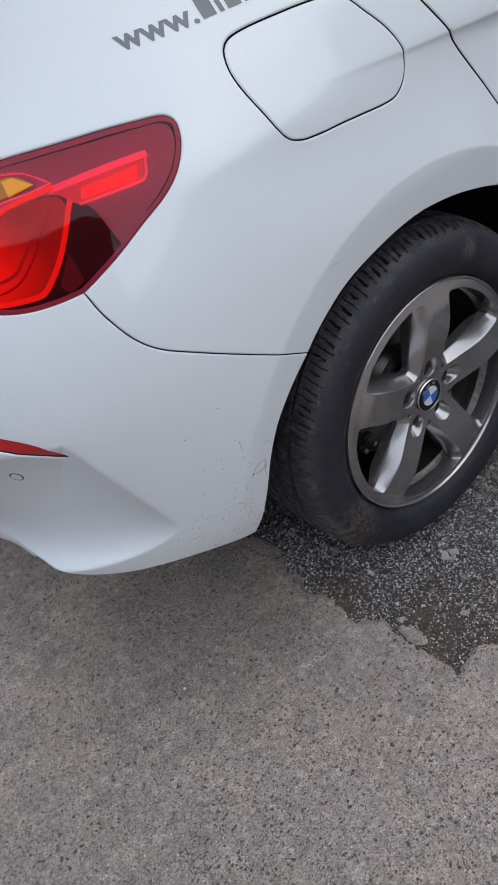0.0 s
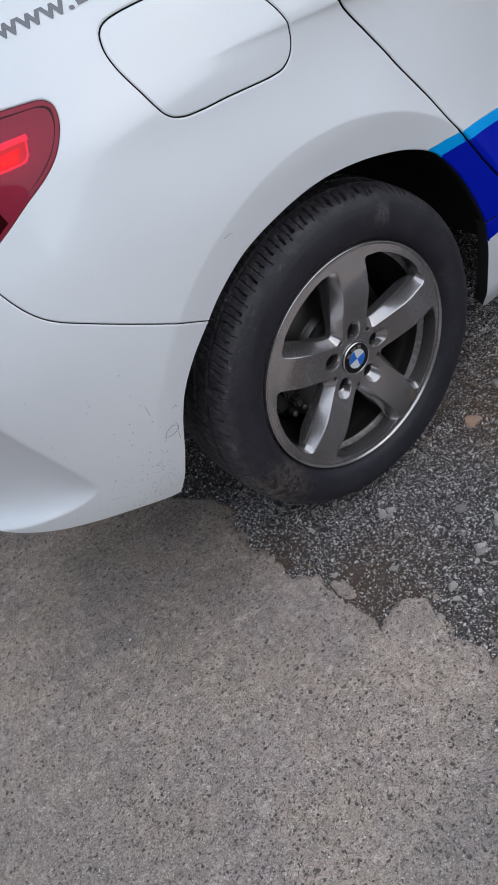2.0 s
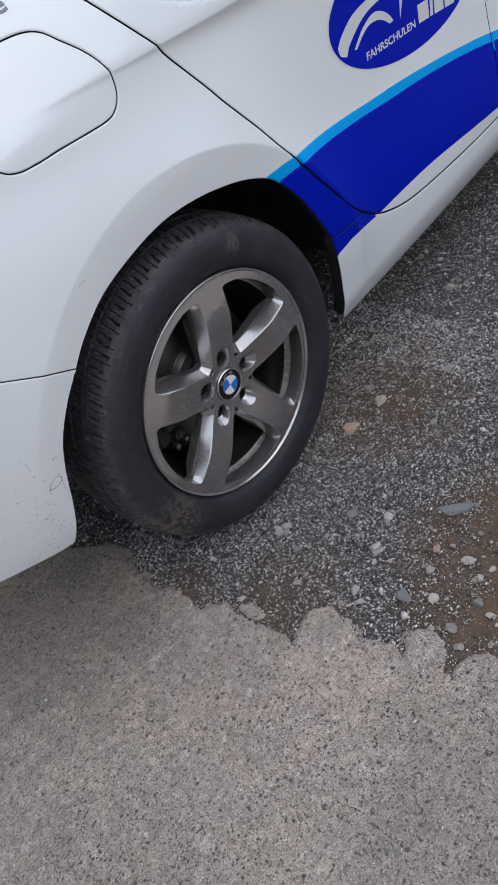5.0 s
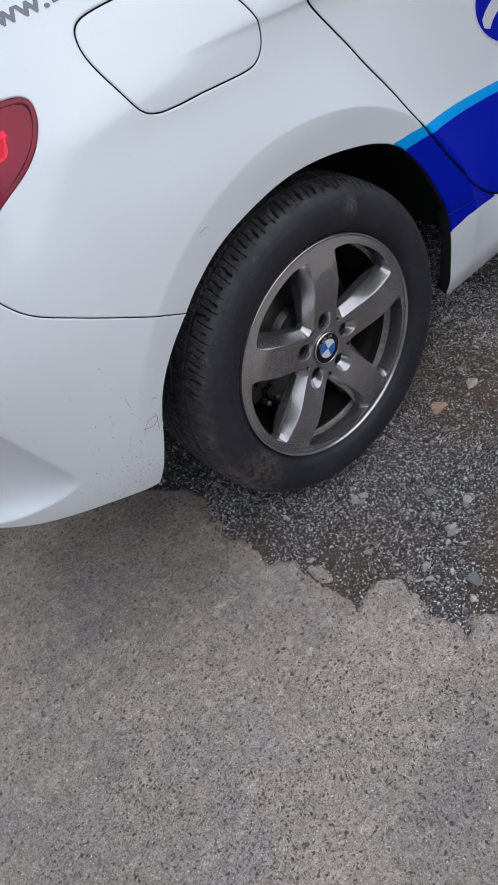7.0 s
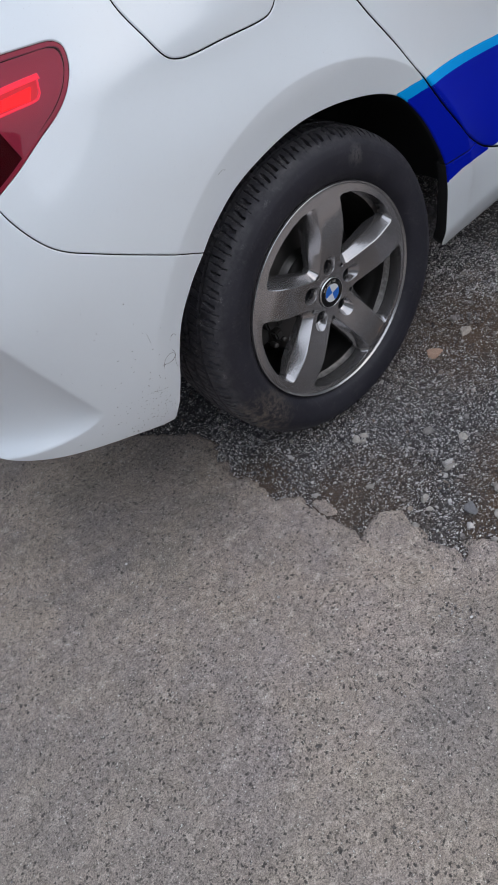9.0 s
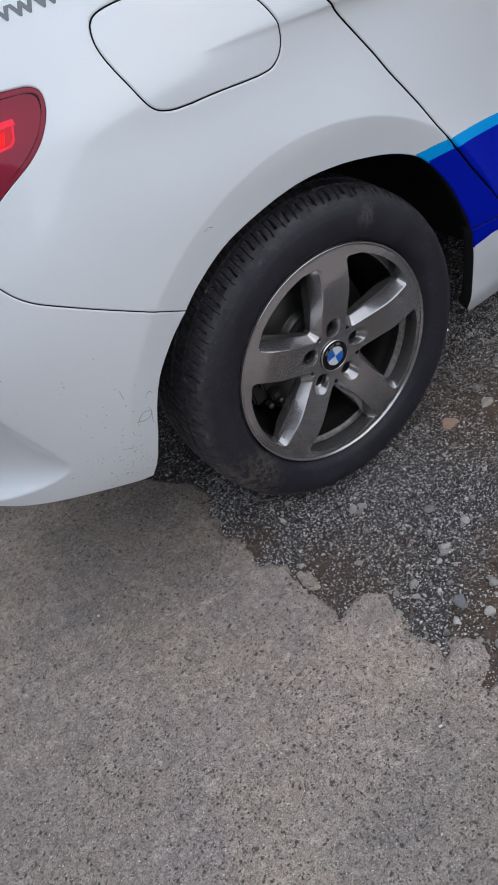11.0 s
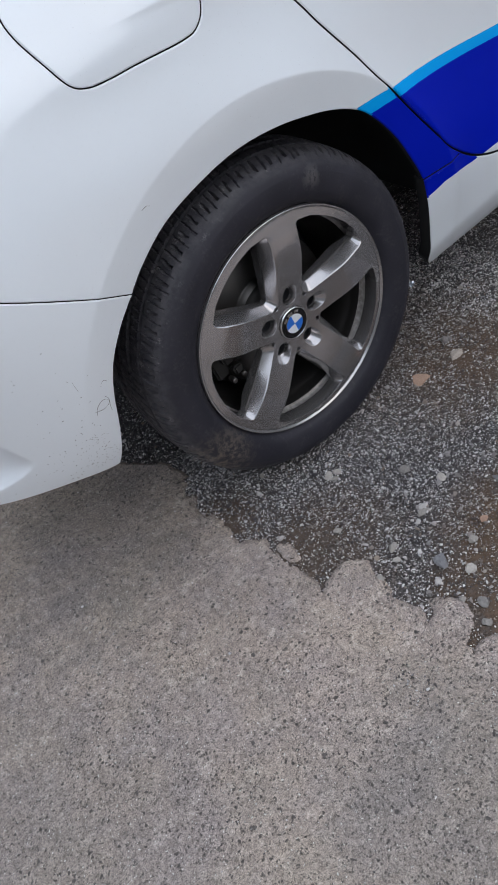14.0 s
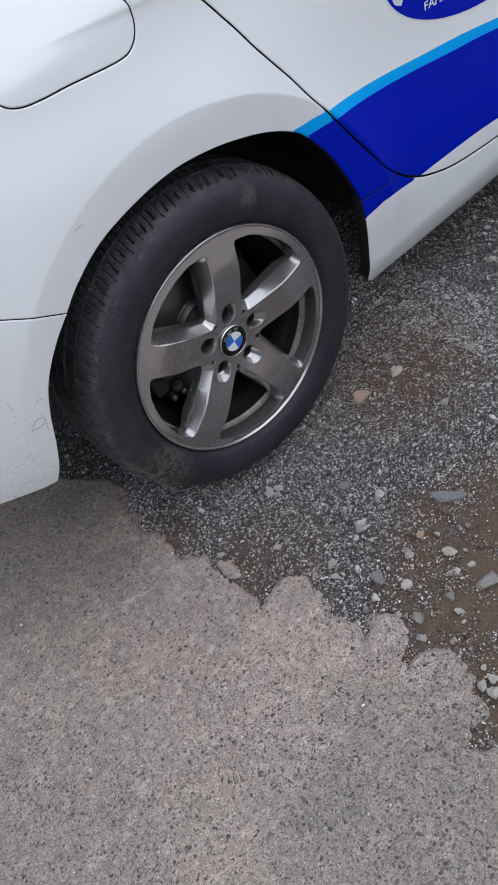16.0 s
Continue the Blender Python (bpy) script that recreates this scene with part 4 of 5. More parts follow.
LAMP_TOP = [(-0.85, 0.955), (-0.66, 0.963), (-0.563, 0.967), (-0.507, 0.968), (-0.453, 0.968), (-0.402, 0.967), (-0.353, 0.9635), (-0.331, 0.961), (-0.321, 0.956), (-0.317, 0.948),
            (-0.322, 0.933), (-0.334, 0.917), (-0.353, 0.899), (-0.381, 0.881), (-0.420, 0.863), (-0.464, 0.841), (-0.497, 0.826), (-0.525, 0.814)]
LAMP_FOOT = [(-0.525, 0.814), (-0.561, 0.811), (-0.597, 0.811), (-0.634, 0.816), (-0.72, 0.830), (-0.85, 0.845)]
FLAP = [(-0.2143, 0.9827), (-0.2023, 1.0016), (-0.1709, 1.0087), (-0.0959, 1.0087), (-0.0407, 1.0035), (-0.0112, 0.9923), (0.0073, 0.9709), (0.033, 0.9383), (0.0468, 0.9029), (0.0416, 0.8746), (0.0234, 0.8564), (-0.0053, 0.852), (-0.088, 0.8603), (-0.1355, 0.8631), (-0.1666, 0.8677), (-0.1878, 0.8815), (-0.203, 0.9187), (-0.2147, 0.9574)]
GLASS_EDGE = [(-0.4, 1.2), (-0.1953, 1.1641), (-0.1146, 1.1365), (-0.0797, 1.1101), (-0.0409, 1.0978), (-0.0125, 1.1049), (-0.0309, 1.1485), (-0.065, 1.2)]
# the two stripes
LIGHT_TOP = [(0.16, 0.624), (0.236, 0.612), (0.282, 0.6095), (0.314, 0.606), (0.355, 0.599), (0.443, 0.585), (0.526, 0.571), (0.609, 0.557), (0.693, 0.545), (0.789, 0.529), (0.947, 0.499), (1.14, 0.454), (1.6, 0.33)]
LIGHT_FOOT = [(0.16, 0.602), (0.261, 0.587), (0.328, 0.583), (0.415, 0.569), (0.519, 0.552), (0.603, 0.538), (0.687, 0.524), (0.783, 0.51), (0.94, 0.481), (1.132, 0.435), (1.6, 0.3)]
BLUE_FOOT = [(0.20, 0.350), (0.346, 0.360), (0.389, 0.365), (0.428, 0.368), (0.539, 0.346), (0.755, 0.331), (0.963, 0.307), (1.088, 0.294), (1.6, 0.25)]

light_area = joined(curve_through(LIGHT_TOP, 0.02), curve_through(LIGHT_FOOT, 0.02)[::-1])
dark_area = joined(curve_through(LIGHT_FOOT, 0.02), curve_through(BLUE_FOOT, 0.02)[::-1])
STRIPES = [("stripe", light_area, LIGHT_BLUE, "light blue film stripe"), ("stripe", dark_area, DARK_BLUE, "dark blue film stripe")]

us = np.arange(-0.17, 1.07, 0.012)
CREASE = [np.stack([us, 0.900 - 0.10 * (np.clip(us, -0.2, 0.9) - 0.135) - CREASE_DROP * smooth(-0.34, -0.14, us) * (1 - smooth(0.20, 0.48, us)) + k], 1) for k in (0.004, 0.001, -0.001, -0.004, -0.010)]
ts = np.linspace(radians(8), radians(152), 110)
BAND = [np.stack([(0.436 + k) * np.cos(ts), HUB_Z + (0.436 + k) * np.sin(ts)], 1) for k in (0.006, 0.002, 0.0, -0.002, -0.006)]
flap_loop = closed_curve(FLAP)
lamp_loop = joined(curve_through(LAMP_TOP), curve_through(LAMP_FOOT), np.array([(-0.85, 0.845), (-0.85, 0.955)]))
glass_loop = joined(curve_through(GLASS_EDGE), curve_through([(-0.065, 1.20), (-0.40, 1.20)], 0.02))
quarter_loop = joined(curve_through(ARCH), curve_through([(0.354, 0.402), (0.464, 0.394)]), curve_through(DOOR_GAP), curve_through([(-0.05, 1.20), (-0.065, 1.20)]),
                      curve_through(GLASS_EDGE)[::-1], curve_through([(-0.40, 1.20), (-0.70, 1.20)], 0.02), curve_through([(-0.70, 1.20), (-0.70, 0.9616)], 0.02),
                      curve_through(LAMP_TOP)[np.searchsorted(curve_through(LAMP_TOP)[:, 0][:60], -0.70):], curve_through(BUMPER_GAP))
quarter = skin("quarter_panel", [quarter_loop, flap_loop], WHITE, car, "glossy white rear side panel", 0.007, gap=0.0009, edge=0.016, cuts=STRIPES, lines=CREASE + BAND)[0]
flap = skin("fuel_flap", [flap_loop], WHITE, car, "white rounded fuel filler flap", 0.007, gap=0.0011, lines=CREASE)[0]

# the rear door and the front door
door_loop = joined(curve_through(DOOR_GAP)[::-1], curve_through(DOOR_FOOT), curve_through([(1.075, 0.270), (1.085, 0.45), (1.09, 0.75), (1.07, 1.12)], 0.02),
                   curve_through([(1.07, 1.12), (0.6, 1.115), (0.10, 1.105), (0.0, 1.112)], 0.02), curve_through([(0.0, 1.112), (-0.05, 1.20)], 0.02))
rear_door = skin("rear_door", [door_loop], WHITE, car, "white rear door", 0.008, gap=0.0022, cuts=STRIPES, lines=CREASE + BAND)[0]
front_loop = joined(curve_through([(1.075, 0.270), (1.085, 0.45), (1.09, 0.75), (1.07, 1.12)], 0.02)[::-1], curve_through([(1.075, 0.270), (2.0, 0.27)], 0.03),
                    curve_through([(2.0, 0.27), (2.12, 0.6), (2.10, 1.08)], 0.03), curve_through([(2.10, 1.08), (1.07, 1.12)], 0.03))
skin("front_door", [front_loop], WHITE, car, "white front door", 0.03, cuts=STRIPES)
sill_loop = joined(curve_through([(0.354, 0.402), (0.464, 0.394)]), curve_through(DOOR_FOOT), curve_through([(1.075, 0.270), (2.2, 0.27)], 0.02),
                   curve_through([(2.2, 0.27), (2.2, 0.160)], 0.02), curve_through([(2.2, 0.160), (0.76, 0.155), (0.383, 0.171)], 0.01), curve_through([(0.383, 0.171), (0.364, 0.189), (0.360, 0.284), (0.358, 0.345), (0.354, 0.402)]))
skin("sill", [sill_loop], WHITE, car, "white side sill", 0.012, edge=0.03, gap=0.0016, cuts=STRIPES)

# the rear bumper with its reflector and parking sensor
reflector_loop = joined(curve_through([(-0.92, 0.696), (-0.80, 0.689), (-0.7406, 0.677), (-0.6885, 0.660), (-0.6504, 0.6387), (-0.6282, 0.610), (-0.621, 0.6035)]),
                        curve_through([(-0.621, 0.6035), (-0.634, 0.604), (-0.6592, 0.6204), (-0.6967, 0.6412), (-0.7502, 0.656), (-0.80, 0.662), (-0.92, 0.668)]), curve_through([(-0.92, 0.668), (-0.92, 0.696)]))
bumper_loop = joined(curve_through(BUMPER_GAP)[::-1], curve_through(LAMP_FOOT), curve_through([(-0.85, 0.845), (-1.30, 0.83)], 0.02), curve_through([(-1.30, 0.83), (-1.30, 0.39)], 0.02),
                     curve_through([(-1.30, 0.39), (-1.05, 0.390), (-0.886, 0.396), (-0.806, 0.376), (-0.755, 0.362), (-0.705, 0.346), (-0.621, 0.329), (-0.517, 0.312), (-0.44, 0.292), (-0.415, 0.287)]),
                     curve_through(ARCH_LOW))
us = np.arange(-0.735, -0.537, 0.008)
zs = np.arange(0.405, 0.600, 0.008)
SCOOP = [np.stack([us, lip(us) + k], 1) for k in (-0.003, 0.0, 0.003, 0.009)] + [np.stack([-0.532 - (zs - 0.412) * 0.359 / 0.933 + k, zs], 1) for k in (0.004, 0.0, -0.004)]
bumper = skin("rear_bumper", [bumper_loop, reflector_loop], WHITE, car, "white painted rear bumper with road dirt", 0.007, edge=0.022, gap=0.0007, lines=SCOOP)[0]
slab("reflector", reflector_loop + 0 * reflector_loop, RED_REFLEX, bumper, "long red rear reflector", 0.004, 0.01)
disc = lambda r: np.array([(-0.7195 + 0.92 * r * math.cos(t), 0.5752 + r * math.sin(t)) for t in np.linspace(0, math.tau, 40, endpoint=False)])
sensor = film("parking_sensor", disc(0.0112), GAP, bumper, "round parking sensor with a dark ring", 0.0003, 0.004)
film("sensor_face", disc(0.0092), WHITE, bumper, "white face of the parking sensor", 0.0006, 0.004)
# the lower lip that hangs behind the bumper's edge
us = np.linspace(-0.80, -1.30, 40)
edge = side(us, spline(us[::-1], (-1.30, -1.05, -0.886, -0.806, -0.755, -0.70), (0.39, 0.390, 0.396, 0.376, 0.362, 0.345))[::-1])
drop = 0.052 * smooth(0.17, 0.43, edge[:, 1])
rows = [edge + np.c_[0 * drop + a, 0 * drop + 0.004, b - c * drop] for a, b, c in ((0.010, 0.012, 0.0), (0.004, 0.001, 0.2), (0.001, 0.0, 0.8), (0.004, 0.0, 1.0), (0.035, 0.004, 1.0))]
mesh_object("lower_lip", np.vstack(rows), [(k * 40 + i, k * 40 + i + 1, (k + 1) * 40 + i + 1, (k + 1) * 40 + i) for k in range(4) for i in range(39)], WHITE, bumper, "white lower lip of the bumper")
rng = random.Random(11)
bits, bit_faces = [], []
for i in range(190):
    u, z = -0.405 - abs(rng.gauss(0, 0.06)), 0.315 + abs(rng.gauss(0, 0.055))
    if i % 5 == 0:
        u, z = rng.uniform(-0.56, -0.36), rng.uniform(0.36, 0.62)
    if math.hypot(u, z - HUB_Z) < 0.405 or z < 0.30 - 0.12 * (u + 0.42):
        continue
    s, e = rng.uniform(0.0003, 0.0009), rng.uniform(0.0, 3.1)
    n = len(bits)
    for a in range(7):
        w = s * rng.uniform(0.6, 1.2)
        p = (u + 1.6 * w * math.cos(a * 0.9 + e), z + w * math.sin(a * 0.9 + e))
        bits.append(side(*p) + facing(*p) * 0.0005)
    bit_faces.append(tuple(range(n, n + 7)))
dirt = mesh_object("dirt_specks", bits, bit_faces, SPECK, bumper, "dark specks of road dirt")
dirt["kind"] = "stuff"
for path in ([(-0.404, 0.432), (-0.398, 0.446), (-0.388, 0.453), (-0.379, 0.452), (-0.375, 0.444), (-0.381, 0.437), (-0.391, 0.436), (-0.404, 0.441)], [(-0.377, 0.458), (-0.374, 0.448), (-0.378, 0.430), (-0.3785, 0.418)],
             [(-0.372, 0.485), (-0.366, 0.488), (-0.362, 0.482)], [(-0.409, 0.52), (-0.4085, 0.50)], [(-0.190, 0.695), (-0.180, 0.697), (-0.174, 0.694)]):
    q = curve_through(path, 0.002)
    pts, faces = tube(side(*q.T) + facing(*q.T) * 0.0002, 0.00026, 5)
    mesh_object("scratch", pts, faces, SPECK, bumper if path[0][0] < -0.3 else quarter, "thin dark scratch")

# the tail lamp
lamp = skin("tail_lamp", [lamp_loop], LENS, car, "red wrap-round tail lamp with lit guides", 0.010, edge=0.004, gap=-0.0008, gap_shade=False)[0]
lamp.visible_shadow = False
def ribbon(pts, width, step=0.006):
    """The outline of a band of even width along a curve."""
    c = curve_through(pts, step)
    t = np.gradient(c, axis=0)
    t /= np.linalg.norm(t, axis=1, keepdims=True)
    n = np.stack([-t[:, 1], t[:, 0]], 1) * width / 2
    return joined(c + n, (c - n)[::-1])


def inset(loop, far):
    """An outline drawn in by far."""
    p = loop if area(loop) > 0 else loop[::-1]
    return p - outward(p) * far


slab("lamp_housing", inset(lamp_loop, 0.0015), LAMP_DARK, lamp, "dark maroon lamp housing", 0.014, 0.02, 0.014)
skin("lamp_rim", [inset(lamp_loop, -0.0002), inset(lamp_loop, 0.0050)], LAMP_ROSE, lamp, "red rim round the lamp", 0.008, 0.0, 0.004, 0.0004, -0.003, gap_shade=False)
# this field's colour and outline carry the sky's reflection on the lens
slab("upper_haze_field", joined(curve_through([(-0.80, 0.948), (-0.616, 0.959), (-0.534, 0.962), (-0.445, 0.9620), (-0.364, 0.9588), (-0.335, 0.9555), (-0.3255, 0.948), (-0.329, 0.934), (-0.342, 0.9175), (-0.362, 0.9005), (-0.389, 0.884), (-0.425, 0.866), (-0.455, 0.849)]),
                               curve_through([(-0.455, 0.849), (-0.462, 0.872), (-0.470, 0.897), (-0.482, 0.909), (-0.503, 0.921), (-0.56, 0.921), (-0.80, 0.88)]), curve_through([(-0.80, 0.88), (-0.80, 0.946)])), LAMP_ROSE, lamp, "rose lamp field with sky reflection painted in", 0.006, 0.005)
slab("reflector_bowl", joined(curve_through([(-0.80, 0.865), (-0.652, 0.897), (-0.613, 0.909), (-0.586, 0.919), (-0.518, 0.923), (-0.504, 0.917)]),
                              curve_through([(-0.504, 0.917), (-0.503, 0.905), (-0.521, 0.880), (-0.542, 0.855), (-0.570, 0.830), (-0.600, 0.825), (-0.683, 0.831), (-0.80, 0.842)]), curve_through([(-0.80, 0.842), (-0.80, 0.865)])), LAMP_RED, lamp, "red reflector bowl with painted glow", 0.005, 0.005)
slab("bowl_ridge", ribbon([(-0.536, 0.905), (-0.577, 0.872), (-0.599, 0.853), (-0.640, 0.848), (-0.74, 0.850)], 0.004), FACET, lamp, "curved ridge in the bowl", 0.0042, 0.003, 0.008)
slab("bowl_ridge", ribbon([(-0.522, 0.912), (-0.552, 0.884), (-0.572, 0.862), (-0.612, 0.838), (-0.70, 0.838)], 0.0025), RED_REFLEX, lamp, "thin bright ridge in the bowl", 0.0040, 0.003, 0.008)
slab("light_field", rounded([(-0.512, 0.9255), (-0.462, 0.9290), (-0.372, 0.9310), (-0.392, 0.9075), (-0.484, 0.9060)], 0.003), DIM_ROSE, lamp, "dim pink field round the light block", 0.0050, 0.003, 0.008)
slab("bowl_facet", rounded([(-0.524, 0.861), (-0.518, 0.826), (-0.540, 0.817), (-0.551, 0.828)], 0.003), node_mat("brown_lamp_facet", (0.16, 0.10, 0.10), 0.3), lamp, "brownish facet of the housing", 0.008, 0.004, 0.008)
slab("light_block", rounded([(-0.471, 0.921), (-0.390, 0.924), (-0.401, 0.9095), (-0.478, 0.910)], 0.002), LIT, lamp, "bright red light block", 0.0025, 0.004, 0.008)
slab("light_guide", ribbon([(-0.515, 0.9275), (-0.463, 0.9310), (-0.410, 0.9325), (-0.371, 0.9320)], 0.0066), LIT_ROSE, lamp, "pink light guide bar", 0.003, 0.004, 0.01)
slab("light_guide", ribbon([(-0.376, 0.929), (-0.380, 0.921), (-0.390, 0.9085), (-0.43, 0.9070), (-0.483, 0.9065)], 0.0030), LIT_ROSE, lamp, "pink light guide loop", 0.004, 0.004, 0.006)
slab("light_guide", ribbon([(-0.507, 0.930), (-0.56, 0.9245), (-0.590, 0.919), (-0.618, 0.906), (-0.655, 0.896), (-0.80, 0.864)], 0.0048), DIM, lamp, "orange-red light guide bow", 0.002, 0.003, 0.008)
slab("light_guide", ribbon([(-0.492, 0.914), (-0.501, 0.904), (-0.519, 0.879), (-0.540, 0.853), (-0.566, 0.829), (-0.584, 0.8235), (-0.640, 0.8255), (-0.683, 0.829), (-0.80, 0.838)], 0.0062), DIM, lamp, "red light guide bow", 0.003, 0.003, 0.008)
amber = joined(curve_through([(-0.80, 0.930), (-0.65, 0.949), (-0.623, 0.951), (-0.582, 0.954), (-0.545, 0.952), (-0.520, 0.942), (-0.507, 0.934)]), curve_through([(-0.507, 0.934), (-0.540, 0.930), (-0.588, 0.926), (-0.616, 0.913), (-0.652, 0.901), (-0.80, 0.869)]), np.array([(-0.80, 0.869), (-0.80, 0.930)]))
skin("indicator_edge", [amber, inset(amber, 0.0012)], LIT_ROSE, lamp, "pink edge of the indicator", 0.006, 0.0, 0.003, 0.0002, -0.002, gap_shade=False)
slab("indicator", joined(curve_through([(-0.80, 0.926), (-0.65, 0.945), (-0.600, 0.949), (-0.556, 0.949), (-0.530, 0.938)]), curve_through([(-0.530, 0.938), (-0.556, 0.932), (-0.592, 0.9275), (-0.618, 0.916), (-0.652, 0.905), (-0.80, 0.873)]), np.array([(-0.80, 0.873), (-0.80, 0.926)])), LAMP_AMBER, lamp, "amber indicator", -0.0006, 0.004)
slab("indicator_prism", rounded([(-0.573, 0.947), (-0.556, 0.948), (-0.529, 0.936), (-0.570, 0.930)], 0.0015), AMBER_TIP, lamp, "bright amber prism", -0.0012, 0.003)

# dark window over the shoulder, the web address and the emblem on the door
window = skin("quarter_window", [glass_loop], GLASS, car, "dark tinted side window in a black frame", 0.02, gap=0.006, edge=0.006, lift=-0.003)[0]
letters("web_address", "www.", (-0.3300, 1.0330), (-0.2149, 1.0312), 0.0225, GREY_FILM, quarter, "grey web address lettering")
letters("web_address", ".de", (-0.0857, 1.0345), (-0.0271, 1.0299), 0.0235, GREY_FILM, quarter, "grey web address lettering")
for s, e, h in (((-0.2097, 1.0321), (-0.1908, 1.0322), 0.0245), ((-0.1856, 1.0322), (-0.1793, 1.0324), 0.0245), ((-0.1741, 1.0325), (-0.1553, 1.0328), 0.0175), ((-0.1502, 1.0328), (-0.1205, 1.0336), 0.0175), ((-0.1143, 1.0270), (-0.0918, 1.0280), 0.024)):
    film("letter_bar", bar(s, e, h), GREY_FILM, quarter, "grey lettering bar")
a = np.linspace(0, math.tau, 90, endpoint=False)
tilt = radians(-7.4)
ring = lambda ax, bx: np.stack([0.7945 + ax * np.cos(a) * math.cos(tilt) - bx * np.sin(a) * math.sin(tilt), 0.6855 + ax * np.cos(a) * math.sin(tilt) + bx * np.sin(a) * math.cos(tilt)], 1)
film("emblem_edge", ring(0.2665, 0.119), WHITE_FILM, rear_door, "white edge of the oval emblem", 0.0004)
film("emblem", ring(0.2635, 0.116), DARK_BLUE, rear_door, "dark blue oval emblem", 0.0007)
film("emblem_swoosh", joined(curve_through([(0.549, 0.691), (0.568, 0.706), (0.615, 0.725), (0.682, 0.730), (0.766, 0.724), (0.780, 0.720)]), curve_through([(0.780, 0.720), (0.816, 0.752)]), curve_through([(0.816, 0.752), (0.847, 0.742)]),
                             curve_through([(0.847, 0.742), (0.788, 0.694)]), curve_through([(0.788, 0.694), (0.780, 0.699), (0.718, 0.711), (0.651, 0.708), (0.590, 0.683), (0.570, 0.665)]), curve_through([(0.570, 0.665), (0.552, 0.675), (0.549, 0.691)])), WHITE_FILM, rear_door, "white emblem swoosh", 0.0011)
film("emblem_swoosh", joined(curve_through([(0.794, 0.690), (0.815, 0.702), (0.832, 0.708), (0.853, 0.709), (0.911, 0.701), (0.97, 0.682)]), curve_through([(0.97, 0.682), (0.96, 0.664), (0.909, 0.677), (0.868, 0.682), (0.794, 0.690)])), WHITE_FILM, rear_door, "white emblem swoosh", 0.0011)
film("emblem_swoosh", joined(curve_through([(0.597, 0.666), (0.635, 0.689), (0.671, 0.699), (0.698, 0.694), (0.724, 0.676), (0.737, 0.657)]), curve_through([(0.737, 0.657), (0.724, 0.657)]), curve_through([(0.724, 0.657), (0.706, 0.672), (0.685, 0.682), (0.657, 0.685), (0.633, 0.678), (0.605, 0.663)]), np.array([(0.605, 0.663), (0.597, 0.666)])), WHITE_FILM, rear_door, "white emblem bow", 0.0011)
film("emblem_swoosh", np.array([(0.770, 0.690), (0.761, 0.649), (0.783, 0.687)]), WHITE_FILM, rear_door, "white emblem needle", 0.0011)
letters("emblem_lettering", "FAHRSCHULEN", (0.629, 0.629), (0.809, 0.611), 0.0145, WHITE_FILM, rear_door, "white emblem lettering", 0.0011)
for s, e in (((0.822, 0.611), (0.862, 0.606)), ((0.867, 0.606), (0.878, 0.604)), ((0.884, 0.603), (0.92, 0.598)), ((0.925, 0.597), (0.963, 0.592))):
    film("lettering_bar", bar(s, e, 0.036), WHITE_FILM, rear_door, "white lettering bar", 0.0011)


def build_handle():
    path = curve_through([(0.199, 0.9555), (0.225, 0.9560), (0.30, 0.9490), (0.38, 0.938), (0.425, 0.9305), (0.445, 0.927)], 0.004)
    base, nor = side(*path.T), facing(*path.T)
    k = np.linspace(0, 1, len(path))
    out = 0.001 + 0.038 * smooth(0.0, 0.42, k) - 0.022 * smooth(0.75, 1.0, k)
    half = (0.0215 - 0.004 * smooth(0.1, 0.9, k)) * (1 - np.clip((0.12 - k) / 0.12, 0, 1) ** 2.4) ** 0.5 * np.sqrt(np.clip(1 - np.clip((k - 0.95) / 0.05, 0, 1) ** 2, 0.05, 1))
    half = np.maximum(half, 0.001)
    thick = 0.004 + 0.007 * smooth(0, 0.12, k)
    along = np.gradient(base, axis=0)
    along /= np.linalg.norm(along, axis=1, keepdims=True)
    up = np.cross(along, nor)
    up *= np.where(up[:, 2:] < 0, -1, 1)
    # a flat upper face, a fold, and an under side that turns away
    sec = [(1.0, 0.0), (0.95, 0.40), (0.84, 0.62), (0.40, 0.86), (-0.05, 1.02), (-0.14, 1.02), (-0.22, 0.96), (-0.58, 0.52), (-0.92, 0.08), (-1.0, -0.15), (-0.9, -0.7), (-0.4, -1.0), (0.4, -1.0), (0.9, -0.6)]
    m = len(sec)
    pts = np.stack([base + nor * (out + s[1] * thick)[:, None] + up * (half * s[0])[:, None] for s in sec], 1)
    n = len(path)
    faces = [(i * m + j, i * m + (j + 1) % m, (i + 1) * m + (j + 1) % m, (i + 1) * m + j) for i in range(n - 1) for j in range(m)]
    faces += [tuple(range(m))[::-1], tuple(range((n - 1) * m, n * m))]
    handle = mesh_object("door_handle", pts.reshape(-1, 3), faces, WHITE, rear_door, "white pull handle")
    handle.data.set_sharp_from_angle(angle=radians(42))
    q = curve_through([(0.205, 0.974), (0.198, 0.968), (0.1945, 0.958), (0.198, 0.947), (0.212, 0.936), (0.236, 0.930), (0.256, 0.929)], 0.003)
    k = np.linspace(0, 1, len(q))
    pts, faces = tube(side(*q.T) + facing(*q.T) * 0.0002, 0.0004 + 0.0016 * np.sin(np.pi * k) ** 0.7, 6)
    mesh_object("handle_seal", pts, faces, GAP, rear_door, "black seal at the handle")


build_handle()


# ---- the wheel ----
wheel_outer = 0.2205


